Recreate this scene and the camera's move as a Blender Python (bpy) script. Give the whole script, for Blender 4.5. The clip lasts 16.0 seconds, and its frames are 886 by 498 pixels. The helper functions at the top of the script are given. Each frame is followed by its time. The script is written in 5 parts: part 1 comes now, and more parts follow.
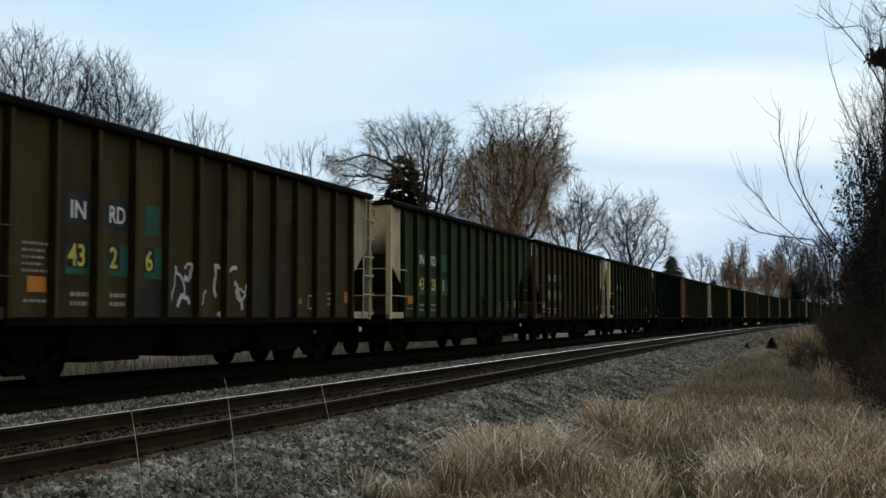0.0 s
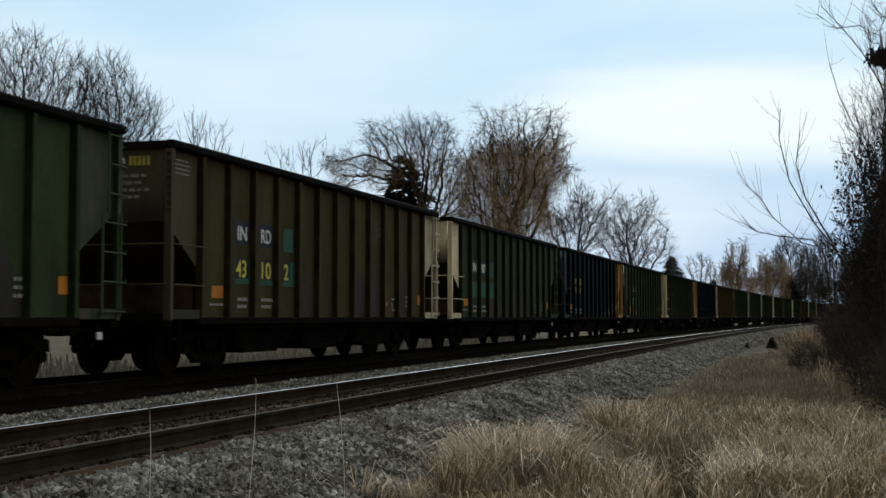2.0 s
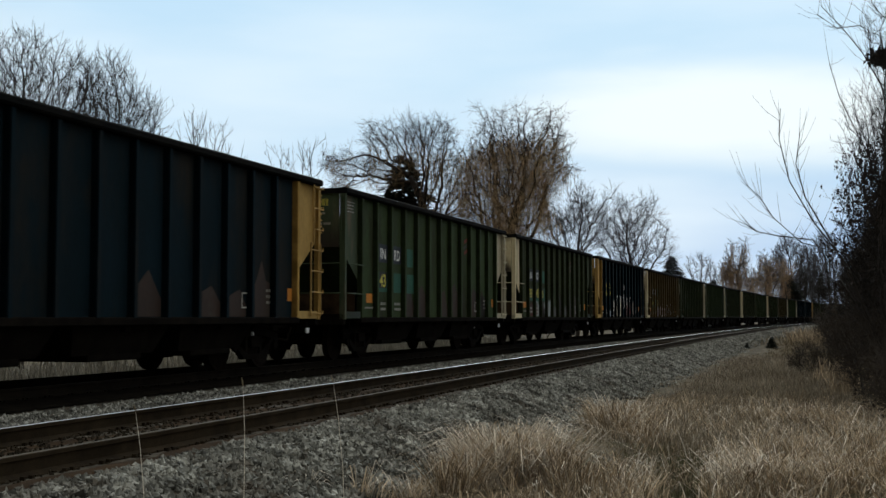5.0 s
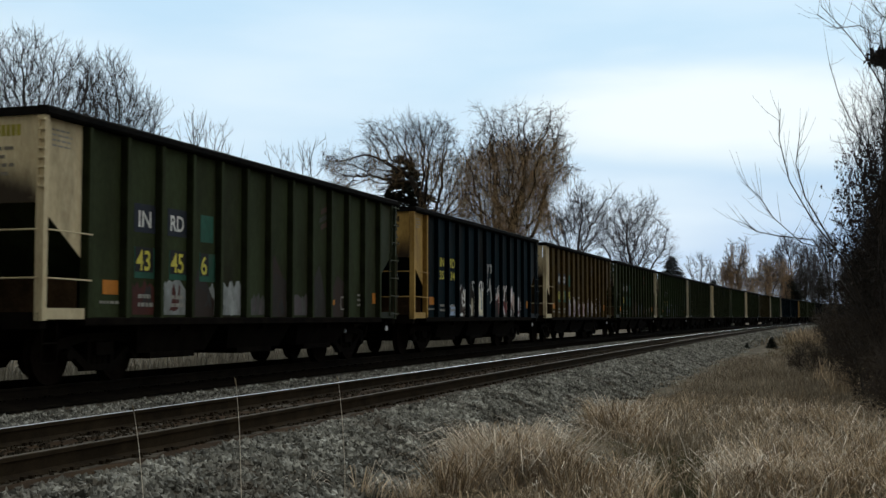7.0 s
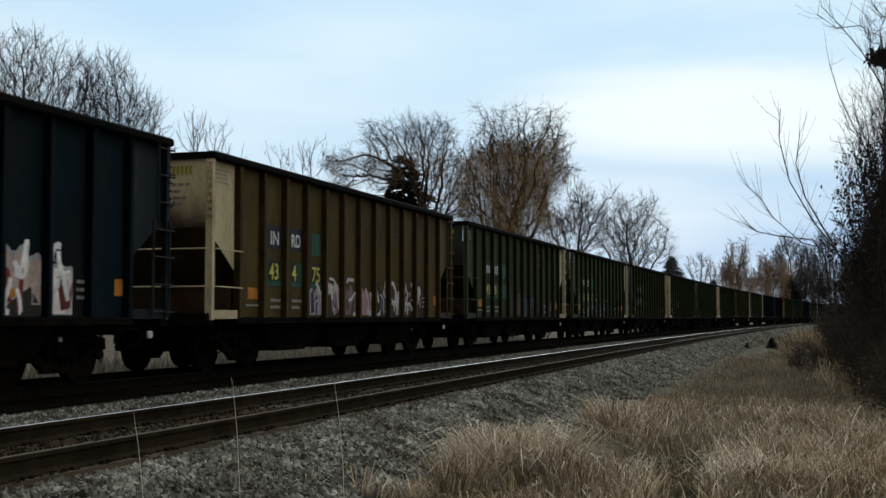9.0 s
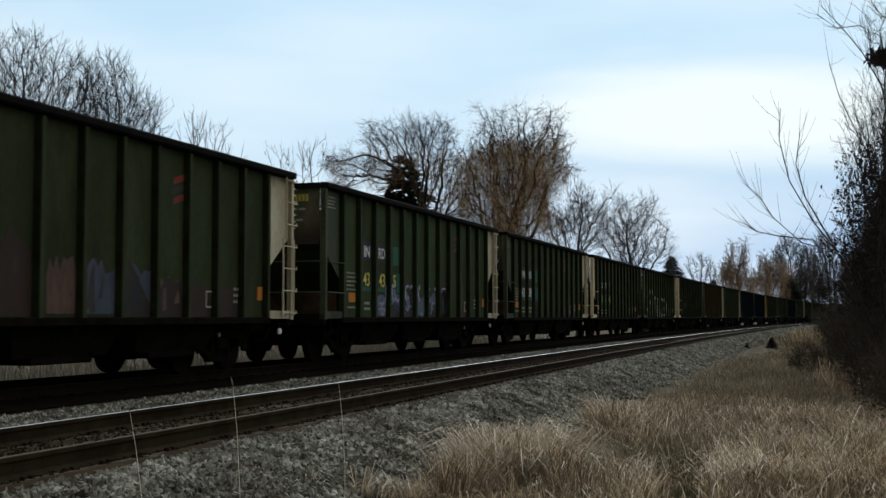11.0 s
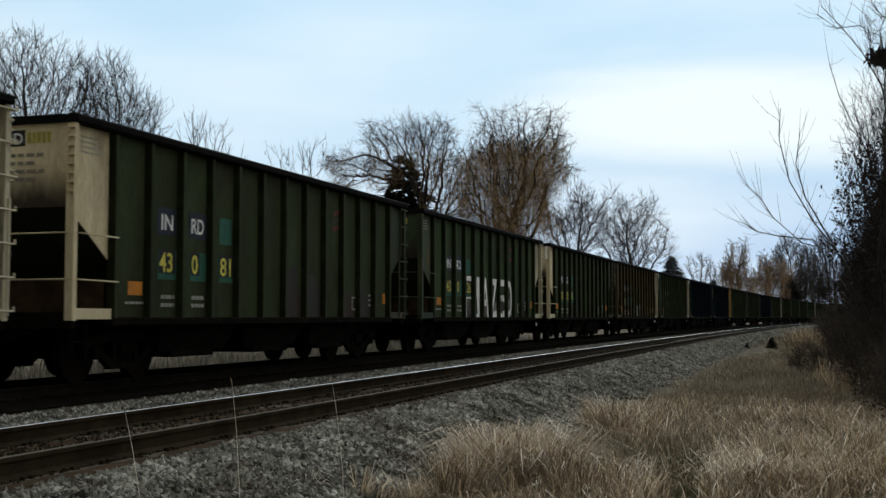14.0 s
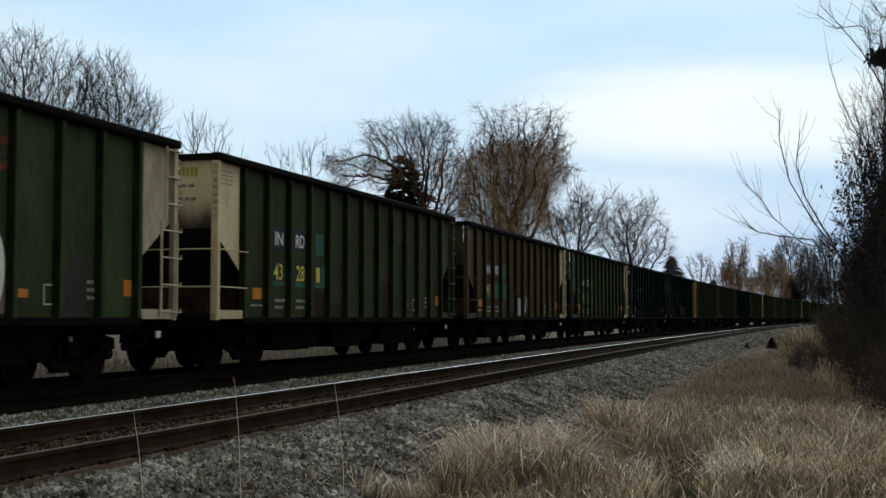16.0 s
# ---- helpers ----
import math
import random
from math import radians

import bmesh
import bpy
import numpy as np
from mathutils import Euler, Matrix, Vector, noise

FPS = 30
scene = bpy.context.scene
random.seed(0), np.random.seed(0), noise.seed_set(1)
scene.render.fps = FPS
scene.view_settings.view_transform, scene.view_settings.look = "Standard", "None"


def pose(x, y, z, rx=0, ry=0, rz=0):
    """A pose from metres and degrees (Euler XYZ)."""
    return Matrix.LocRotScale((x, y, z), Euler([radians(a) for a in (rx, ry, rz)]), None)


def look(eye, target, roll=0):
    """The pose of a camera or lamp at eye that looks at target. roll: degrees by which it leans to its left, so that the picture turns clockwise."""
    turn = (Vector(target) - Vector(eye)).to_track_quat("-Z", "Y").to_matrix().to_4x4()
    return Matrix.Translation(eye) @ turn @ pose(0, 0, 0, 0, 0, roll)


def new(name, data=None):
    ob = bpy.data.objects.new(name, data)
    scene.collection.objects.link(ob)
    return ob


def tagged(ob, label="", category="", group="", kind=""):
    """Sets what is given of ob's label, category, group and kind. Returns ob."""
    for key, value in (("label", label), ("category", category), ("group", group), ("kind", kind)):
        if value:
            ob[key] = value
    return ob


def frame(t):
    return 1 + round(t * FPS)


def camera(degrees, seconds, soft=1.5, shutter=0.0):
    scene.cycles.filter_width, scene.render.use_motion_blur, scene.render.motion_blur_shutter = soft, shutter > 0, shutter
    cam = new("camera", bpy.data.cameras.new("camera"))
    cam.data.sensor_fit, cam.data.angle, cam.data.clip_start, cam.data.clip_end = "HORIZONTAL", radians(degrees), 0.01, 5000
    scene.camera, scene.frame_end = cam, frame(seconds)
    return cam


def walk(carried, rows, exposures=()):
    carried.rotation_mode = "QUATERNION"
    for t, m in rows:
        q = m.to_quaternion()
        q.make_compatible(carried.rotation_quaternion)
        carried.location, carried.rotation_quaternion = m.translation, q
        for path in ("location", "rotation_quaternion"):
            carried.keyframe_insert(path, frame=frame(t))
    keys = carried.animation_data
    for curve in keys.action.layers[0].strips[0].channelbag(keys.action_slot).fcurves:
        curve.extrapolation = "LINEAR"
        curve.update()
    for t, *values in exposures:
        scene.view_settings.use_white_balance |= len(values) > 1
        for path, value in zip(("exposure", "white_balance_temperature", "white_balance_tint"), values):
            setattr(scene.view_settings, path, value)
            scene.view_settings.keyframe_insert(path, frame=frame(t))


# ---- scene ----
EYE_Z = 1.032
YAW, TILT = 17.31, 3.25
cam = camera(40.57, 16.0, soft=1.45, shutter=0.12)
cam_pose = look((0, 0, EYE_Z), (-math.sin(radians(YAW)), math.cos(radians(YAW)), EYE_Z + math.tan(radians(TILT))))
walk(cam, [(0.0, cam_pose), (16.0, cam_pose)], exposures=[(0.0, 0.0), (16.0, 0.0)])

# ---- plan: the tracks run along +y, z = 0 is the top of the rails ----
NEAR_C, FAR_C = -6.49, -11.86
CURVE_FROM, CURVE = 29.8, 0.000387


def bend(y):
    return 0.5 * CURVE * (y - CURVE_FROM) ** 2 if y > CURVE_FROM else 0.0


def slope(y):
    return CURVE * (y - CURVE_FROM) if y > CURVE_FROM else 0.0


def run(t):
    return 13.732 * t + 0.0149 * ((t - 8) ** 2 - 64)


# ---- world and sun: overcast, brightest low over the far end of the line ----
def build_world():
    w = bpy.data.worlds.new("world")
    scene.world = w
    w.use_nodes = True
    nt = w.node_tree
    nt.nodes.clear()
    N = nt.nodes.new
    L = nt.links.new
    tc = N("ShaderNodeTexCoord")
    mp = N("ShaderNodeMapping")
    mp.inputs["Scale"].default_value = (1.6, 1.6, 7.0)
    mp.inputs["Location"].default_value = (0.35, 0.1, 0.2)
    L(tc.outputs["Generated"], mp.inputs["Vector"])
    n1 = N("ShaderNodeTexNoise")
    n1.inputs["Scale"].default_value, n1.inputs["Detail"].default_value, n1.inputs["Roughness"].default_value = 1.7, 5, 0.45
    L(mp.outputs["Vector"], n1.inputs["Vector"])
    sep = N("ShaderNodeSeparateXYZ")
    L(tc.outputs["Generated"], sep.inputs[0])
    ramp = N("ShaderNodeValToRGB")
    e = ramp.color_ramp.elements
    e[0].position, e[0].color = 0.0, (0.31, 0.49, 0.75, 1)
    e[1].position, e[1].color = 0.40, (0.50, 0.73, 0.93, 1)
    for at, c in ((0.07, (0.37, 0.56, 0.81, 1)), (0.13, (0.50, 0.70, 0.88, 1)), (0.2, (0.55, 0.76, 0.93, 1))):
        e.new(at).color = c
    L(sep.outputs["Z"], ramp.inputs["Fac"])
    cloud = N("ShaderNodeMapRange")
    for k, v in (("From Min", 0.35), ("From Max", 0.68), ("To Min", 0.0), ("To Max", 0.8)):
        cloud.inputs[k].default_value = v
    L(n1.outputs["Fac"], cloud.inputs["Value"])
    veil = N("ShaderNodeMixRGB")
    veil.inputs["Color2"].default_value = (0.80, 0.92, 1.0, 1)
    L(cloud.outputs["Result"], veil.inputs["Fac"])
    L(ramp.outputs["Color"], veil.inputs["Color1"])
    # the bright break in the clouds, long and low
    dot = N("ShaderNodeVectorMath")
    dot.operation = "DOT_PRODUCT"
    aim = Vector((-0.06, 0.98, 0.160)).normalized()
    dot.inputs[1].default_value = aim
    L(tc.outputs["Generated"], dot.inputs[0])
    sub = N("ShaderNodeVectorMath")
    sub.operation = "SUBTRACT"
    sub.inputs[1].default_value = aim
    L(tc.outputs["Generated"], sub.inputs[0])
    flat = N("ShaderNodeVectorMath")
    flat.operation = "MULTIPLY"
    flat.inputs[1].default_value = (1.0, 1.0, 5.0)
    L(sub.outputs[0], flat.inputs[0])
    far = N("ShaderNodeVectorMath")
    far.operation = "LENGTH"
    L(flat.outputs[0], far.inputs[0])
    ragged = N("ShaderNodeMath")
    ragged.operation = "MULTIPLY_ADD"
    ragged.inputs[1].default_value, ragged.inputs[2].default_value = 0.75, -0.36
    L(n1.outputs["Fac"], ragged.inputs[0])
    edge = N("ShaderNodeMath")
    L(far.outputs["Value"], edge.inputs[0])
    L(ragged.outputs[0], edge.inputs[1])
    glow = N("ShaderNodeMapRange")
    glow.interpolation_type = "SMOOTHSTEP"
    for k, v in (("From Min", 0.0), ("From Max", 0.22), ("To Min", 0.8), ("To Max", 0.0)):
        glow.inputs[k].default_value = v
    L(edge.outputs[0], glow.inputs["Value"])
    bright = N("ShaderNodeMixRGB")
    bright.inputs["Color2"].default_value = (0.93, 1.0, 1.0, 1)
    L(glow.outputs["Result"], bright.inputs["Fac"])
    L(veil.outputs["Color"], bright.inputs["Color1"])
    # a plain grey overcast away from the break
    turn = N("ShaderNodeMapRange")
    for k, v in (("From Min", 0.86), ("From Max", 0.45), ("To Min", 0.0), ("To Max", 1.0)):
        turn.inputs[k].default_value = v
    L(dot.outputs["Value"], turn.inputs["Value"])
    grey = N("ShaderNodeMixRGB")
    grey.inputs["Color2"].default_value = (0.775, 0.80, 0.765, 1)
    L(turn.outputs["Result"], grey.inputs["Fac"])
    L(bright.outputs["Color"], grey.inputs["Color1"])
    # dimmer away from the bright side and overhead
    side = N("ShaderNodeMapRange")
    for k, v in (("From Min", -0.6), ("From Max", 0.85), ("To Min", 0.30), ("To Max", 1.04)):
        side.inputs[k].default_value = v
    L(dot.outputs["Value"], side.inputs["Value"])
    high = N("ShaderNodeMapRange")
    for k, v in (("From Min", 0.3), ("From Max", 0.9), ("To Min", 1.0), ("To Max", 1.7)):
        high.inputs[k].default_value = v
    L(sep.outputs["Z"], high.inputs["Value"])
    mul = N("ShaderNodeMath")
    mul.operation = "MULTIPLY"
    L(side.outputs["Result"], mul.inputs[0])
    L(high.outputs["Result"], mul.inputs[1])
    sky = N("ShaderNodeTexSky")
    sky.sky_type, sky.sun_disc = "NISHITA", False
    sky.sun_elevation, sky.sun_rotation = radians(14), radians(-6)
    skyb = N("ShaderNodeBackground")
    skyb.inputs["Strength"].default_value = 0.001
    L(sky.outputs["Color"], skyb.inputs["Color"])
    bg = N("ShaderNodeBackground")
    L(grey.outputs["Color"], bg.inputs["Color"])
    L(mul.outputs["Value"], bg.inputs["Strength"])
    add = N("ShaderNodeAddShader")
    L(bg.outputs[0], add.inputs[0])
    L(skyb.outputs[0], add.inputs[1])
    out = N("ShaderNodeOutputWorld")
    L(add.outputs[0], out.inputs["Surface"])
    sun = bpy.data.lights.new("sun", "SUN")
    sun.energy, sun.angle, sun.color = 0.5, radians(25), (1.0, 0.96, 0.9)
    ob = new("sun", sun)
    ob.matrix_world = look((0, 0, 30), Vector((0, 0, 30)) - Vector((-0.10, 0.9, 0.42)) * 10)


build_world()


# ---- materials ----
def material(name, c1, c2, scale=3.0, rough=0.85, metal=0.0, bump=0.3, fine=40.0, c3=None, stain=0.0, stretch=(1, 1, 1),
             tint=False, spread=0.0, island=0.0, spec=0.3, soot=None):
    """Two tones mixed by noise at one scale, grain at a finer one, stains in c3; tint: the paint is the object's own colour."""
    m = bpy.data.materials.new(name)
    m.use_nodes = True
    nt = m.node_tree
    N, L = nt.nodes.new, nt.links.new
    b = nt.nodes["Principled BSDF"]
    b.inputs["Roughness"].default_value, b.inputs["Metallic"].default_value = rough, metal
    b.inputs["Specular IOR Level"].default_value = spec
    tc, info = N("ShaderNodeTexCoord"), N("ShaderNodeObjectInfo")
    off = N("ShaderNodeMath")
    off.operation = "MULTIPLY"
    off.inputs[1].default_value = 37.0
    L(info.outputs["Random"], off.inputs[0])
    mp = N("ShaderNodeMapping")
    mp.inputs["Scale"].default_value = stretch
    L(tc.outputs["Object"], mp.inputs["Vector"])

    def noisy(sc, detail, rg=0.6):
        n = N("ShaderNodeTexNoise")
        n.noise_dimensions = "4D"
        n.inputs["Scale"].default_value, n.inputs["Detail"].default_value, n.inputs["Roughness"].default_value = sc, detail, rg
        L(mp.outputs["Vector"], n.inputs["Vector"])
        L(off.outputs[0], n.inputs["W"])
        return n

    big, small = noisy(scale, 4), noisy(fine, 3)
    ramp = N("ShaderNodeValToRGB")
    e = ramp.color_ramp.elements
    e[0].position, e[1].position = 0.36, 0.64
    L(big.outputs["Fac"], ramp.inputs["Fac"])
    e[0].color, e[1].color = (*c1, 1), (*c2, 1)
    col = ramp.outputs["Color"]
    if tint:
        mul = N("ShaderNodeMixRGB")
        mul.blend_type = "MULTIPLY"
        mul.inputs["Fac"].default_value = 1
        L(info.outputs["Color"], mul.inputs["Color1"])
        L(col, mul.inputs["Color2"])
        col = mul.outputs["Color"]
    grain = N("ShaderNodeMixRGB")
    grain.blend_type = "OVERLAY"
    grain.inputs["Fac"].default_value = 0.45
    L(col, grain.inputs["Color1"])
    L(small.outputs["Fac"], grain.inputs["Color2"])
    col = grain.outputs["Color"]
    if c3 and stain:
        st = noisy(scale * 0.55, 6, 0.7)
        sr = N("ShaderNodeValToRGB")
        sr.color_ramp.elements[0].position, sr.color_ramp.elements[1].position = 0.62 - stain * 0.25, 0.80 - stain * 0.2
        L(st.outputs["Fac"], sr.inputs["Fac"])
        mx = N("ShaderNodeMixRGB")
        mx.inputs["Color2"].default_value = (*c3, 1)
        L(sr.outputs["Color"], mx.inputs["Fac"])
        L(col, mx.inputs["Color1"])
        col = mx.outputs["Color"]
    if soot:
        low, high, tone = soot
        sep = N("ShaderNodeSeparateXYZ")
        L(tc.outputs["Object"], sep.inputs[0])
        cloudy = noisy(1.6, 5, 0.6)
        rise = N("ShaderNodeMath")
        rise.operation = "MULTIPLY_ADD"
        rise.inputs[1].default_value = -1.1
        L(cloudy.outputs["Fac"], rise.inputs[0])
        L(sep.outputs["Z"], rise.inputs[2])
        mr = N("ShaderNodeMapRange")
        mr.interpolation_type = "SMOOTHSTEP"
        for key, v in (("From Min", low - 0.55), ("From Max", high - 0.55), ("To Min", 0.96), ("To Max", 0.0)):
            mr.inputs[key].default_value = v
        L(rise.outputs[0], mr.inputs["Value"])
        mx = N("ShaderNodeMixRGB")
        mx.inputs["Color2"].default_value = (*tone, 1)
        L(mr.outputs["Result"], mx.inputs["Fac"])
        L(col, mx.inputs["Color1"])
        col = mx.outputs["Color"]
    if spread or island:
        hsv = N("ShaderNodeHueSaturation")
        src = info.outputs["Random"]
        if island:
            src = N("ShaderNodeNewGeometry").outputs["Random Per Island"]
        mr = N("ShaderNodeMapRange")
        a = spread or island
        mr.inputs["To Min"].default_value, mr.inputs["To Max"].default_value = 1 - a, 1 + a
        L(src, mr.inputs["Value"])
        L(mr.outputs["Result"], hsv.inputs["Value"])
        L(col, hsv.inputs["Color"])
        col = hsv.outputs["Color"]
    L(col, b.inputs["Base Color"])
    rr = N("ShaderNodeMapRange")
    rr.inputs["To Min"].default_value, rr.inputs["To Max"].default_value = max(0.03, rough - 0.12), min(1, rough + 0.1)
    L(big.outputs["Fac"], rr.inputs["Value"])
    L(rr.outputs["Result"], b.inputs["Roughness"])
    if bump:
        bp = N("ShaderNodeBump")
        bp.inputs["Strength"].default_value, bp.inputs["Distance"].default_value = bump, 0.01
        L(small.outputs["Fac"], bp.inputs["Height"])
        L(bp.outputs["Normal"], b.inputs["Normal"])
    return m


M_PAINT = material("weathered_car_paint", (0.72, 0.68, 0.60), (1.15, 1.15, 1.1), 1.1, 0.8, 0, 0.12, 26, (0.020, 0.015, 0.010), 0.45, (1, 1, 0.35), tint=True, spec=0.06)
M_END = material("weathered_end_paint", (0.75, 0.72, 0.66), (1.05, 1.05, 1.02), 1.3, 0.8, 0, 0.12, 26, (0.13, 0.085, 0.048), 0.35, (1, 1, 0.3), tint=True)
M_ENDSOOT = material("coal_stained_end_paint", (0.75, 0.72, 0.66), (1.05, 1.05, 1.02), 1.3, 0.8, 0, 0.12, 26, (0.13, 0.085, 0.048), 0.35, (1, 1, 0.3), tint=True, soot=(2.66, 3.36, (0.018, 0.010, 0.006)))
M_RUSTFLOOR = material("rusty_end_floor", (0.030, 0.018, 0.010), (0.075, 0.047, 0.026), 2.0, 0.95, 0, 0.2, 30, (0.010, 0.008, 0.006), 0.5, spec=0.03)
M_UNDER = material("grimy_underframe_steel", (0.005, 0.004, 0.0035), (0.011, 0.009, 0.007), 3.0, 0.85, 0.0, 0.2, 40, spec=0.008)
M_CHORD = material("black_top_chord_paint", (0.004, 0.004, 0.004), (0.010, 0.009, 0.008), 3.0, 0.9, 0, 0.15, 30, spec=0.03)
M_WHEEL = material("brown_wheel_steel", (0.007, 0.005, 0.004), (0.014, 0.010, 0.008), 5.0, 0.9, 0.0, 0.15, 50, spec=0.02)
# near-white paint for the small plates that imitate glints on the running gear
M_GLINT = material("pale_glint_paint", (0.60, 0.60, 0.60), (0.75, 0.75, 0.75), 8.0, 0.6, 0.2, 0.05, 60)
M_MARK = material("faded_marking_paint", (0.78, 0.76, 0.72), (1.1, 1.1, 1.05), 3.0, 0.7, 0, 0.05, 40, (0.05, 0.045, 0.035), 0.25, tint=True)
M_TAG = material("faded_spray_paint", (0.7, 0.68, 0.65), (1.2, 1.2, 1.2), 2.6, 0.8, 0, 0.05, 20, (0.05, 0.045, 0.035), 0.25, (1, 1, 0.5), tint=True)
M_RAILTOP = material("polished_rail_head", (0.62, 0.63, 0.64), (0.78, 0.79, 0.8), 2.0, 0.45, 0.9, 0.02, 40)
M_RAIL = material("rusty_rail_web", (0.017, 0.012, 0.007), (0.034, 0.024, 0.014), 3.0, 0.9, 0.0, 0.25, 60, spec=0.03)
M_DULLHEAD = material("dull_rail_head", (0.045, 0.037, 0.025), (0.085, 0.070, 0.048), 3.0, 0.75, 0.0, 0.1, 60, spec=0.12)
# oil and coal dust, with the train's shade painted into the black
M_OILSHADE = material("oily_shaded_black", (0.004, 0.0035, 0.003), (0.011, 0.009, 0.007), 7.0, 0.95, 0, 1.0, 30, spec=0.0)
M_MUD = material("rusty_mud", (0.020, 0.012, 0.006), (0.048, 0.029, 0.015), 3.0, 0.95, 0, 0.8, 40, spec=0.03)
# rib sides: the car's tint darkened for coal grime and painted shade
M_WEB = material("grimy_shaded_rib_web", (0.28, 0.25, 0.22), (0.54, 0.50, 0.46), 2.0, 0.9, 0, 0.1, 30, spec=0.02, tint=True)
M_REED = material("pale_dry_reeds", (0.16, 0.145, 0.115), (0.30, 0.275, 0.225), 0.9, 0.9, 0, 0, 30, island=0.4)
M_TIE = material("creosoted_tie_wood", (0.014, 0.011, 0.008), (0.038, 0.030, 0.022), 3.0, 0.9, 0, 0.5, 30, spread=0.3, stretch=(0.3, 3, 3), spec=0.03)
M_BED = material("ballast_bed", (0.034, 0.028, 0.020), (0.090, 0.077, 0.059), 9.0, 0.95, 0, 1.0, 28, (0.045, 0.030, 0.018), 0.3, spec=0.05)
M_STONE = material("ballast_stone", (0.062, 0.059, 0.049), (0.325, 0.318, 0.280), 2.5, 0.92, 0, 0.3, 60, (0.055, 0.036, 0.022), 0.4, island=0.6, spec=0.08)
M_SOIL = material("matted_dead_grass_soil", (0.060, 0.047, 0.030), (0.135, 0.108, 0.072), 1.3, 0.98, 0, 0.9, 24, (0.05, 0.055, 0.022), 0.3, spec=0.05)
M_STRAW = material("dry_straw_grass", (0.27, 0.20, 0.125), (0.54, 0.425, 0.295), 0.9, 0.8, 0, 0.0, 30, island=0.6)
M_PLUME = material("bleached_grass", (0.60, 0.52, 0.42), (0.84, 0.76, 0.65), 0.9, 0.8, 0, 0, 30, island=0.3)
M_DULL = material("weathered_grey_grass", (0.16, 0.125, 0.080), (0.30, 0.24, 0.16), 0.8, 0.9, 0, 0.0, 30, (0.06, 0.065, 0.03), 0.2, island=0.4)
M_FIELD = material("grey_brown_sward", (0.22, 0.18, 0.13), (0.38, 0.32, 0.24), 0.8, 0.9, 0, 0.0, 30, (0.11, 0.085, 0.055), 0.35, island=0.35)
M_MOSS = material("olive_low_grass", (0.075, 0.075, 0.035), (0.15, 0.14, 0.075), 1.2, 0.9, 0, 0.0, 30, island=0.35)
M_TWIGW = material("grey_brown_willow_twigs", (0.030, 0.021, 0.015), (0.060, 0.043, 0.030), 0.5, 0.95, 0, 0, 20, island=0.3)
# twigs of the farther trees, with distance haze mixed into their colours
M_TWIGF = material("haze_greyed_twigs", (0.060, 0.058, 0.064), (0.11, 0.105, 0.11), 0.5, 0.95, 0, 0, 20, island=0.3)
M_WILLOWF = material("haze_dulled_tawny_twigs", (0.28, 0.185, 0.11), (0.42, 0.29, 0.18), 0.4, 0.95, 0, 0, 20, island=0.3)
M_BLACKSTONE = material("brown_trackbed_stone", (0.016, 0.013, 0.009), (0.052, 0.043, 0.032), 2.5, 0.95, 0, 0.3, 60, (0.035, 0.024, 0.014), 0.4, island=0.5, spec=0.0)
# coal-dark copy for the far rails and ties, the train's shade included
M_TRAINSHADE = material("shaded_coal_trackwork", (0.006, 0.005, 0.004), (0.014, 0.011, 0.008), 3.0, 0.95, 0.0, 0.2, 60, spec=0.02)
M_BARK = material("grey_brown_bark", (0.020, 0.016, 0.013), (0.050, 0.040, 0.032), 3.0, 0.95, 0, 0.5, 25)
M_TWIG = material("dark_twigs", (0.012, 0.010, 0.009), (0.026, 0.021, 0.018), 1.0, 0.95, 0, 0, 20, island=0.3)
M_WILLOW = material("golden_brown_willow_twigs", (0.30, 0.20, 0.105), (0.50, 0.345, 0.19), 0.5, 0.9, 0, 0, 20, island=0.35)
M_LEAF = material("withered_leaves", (0.012, 0.010, 0.009), (0.030, 0.022, 0.017), 1.0, 0.9, 0, 0, 30, island=0.4)
M_NEEDLE = material("dark_conifer_needles", (0.010, 0.014, 0.009), (0.024, 0.030, 0.018), 1.0, 0.9, 0, 0, 30, island=0.4)
M_BAG = material("dirty_white", (0.42, 0.43, 0.42), (0.62, 0.63, 0.62), 6.0, 0.7, 0, 0.2, 30)
M_BRAMBLE = material("brown_bramble_canes", (0.026, 0.019, 0.013), (0.056, 0.042, 0.030), 1.0, 0.95, 0, 0, 20, island=0.4)


# ---- mesh helpers ----
def mesh_of(name, V, F, mats, smooth=False, index=None):
    me = bpy.data.meshes.new(name)
    me.from_pydata(V, [], F)
    for m in (mats if isinstance(mats, (list, tuple)) else [mats]):
        me.materials.append(m)
    if index is not None:
        me.polygons.foreach_set("material_index", index)
    if smooth:
        me.polygons.foreach_set("use_smooth", [True] * len(F))
    me.update()
    return me


def link(name, me, parent=None, label="", m=None):
    ob = new(name, me)
    if parent is not None:
        ob.parent = parent
    if m is not None:
        ob.matrix_basis = m
    if label:
        ob["label"] = label
    return ob


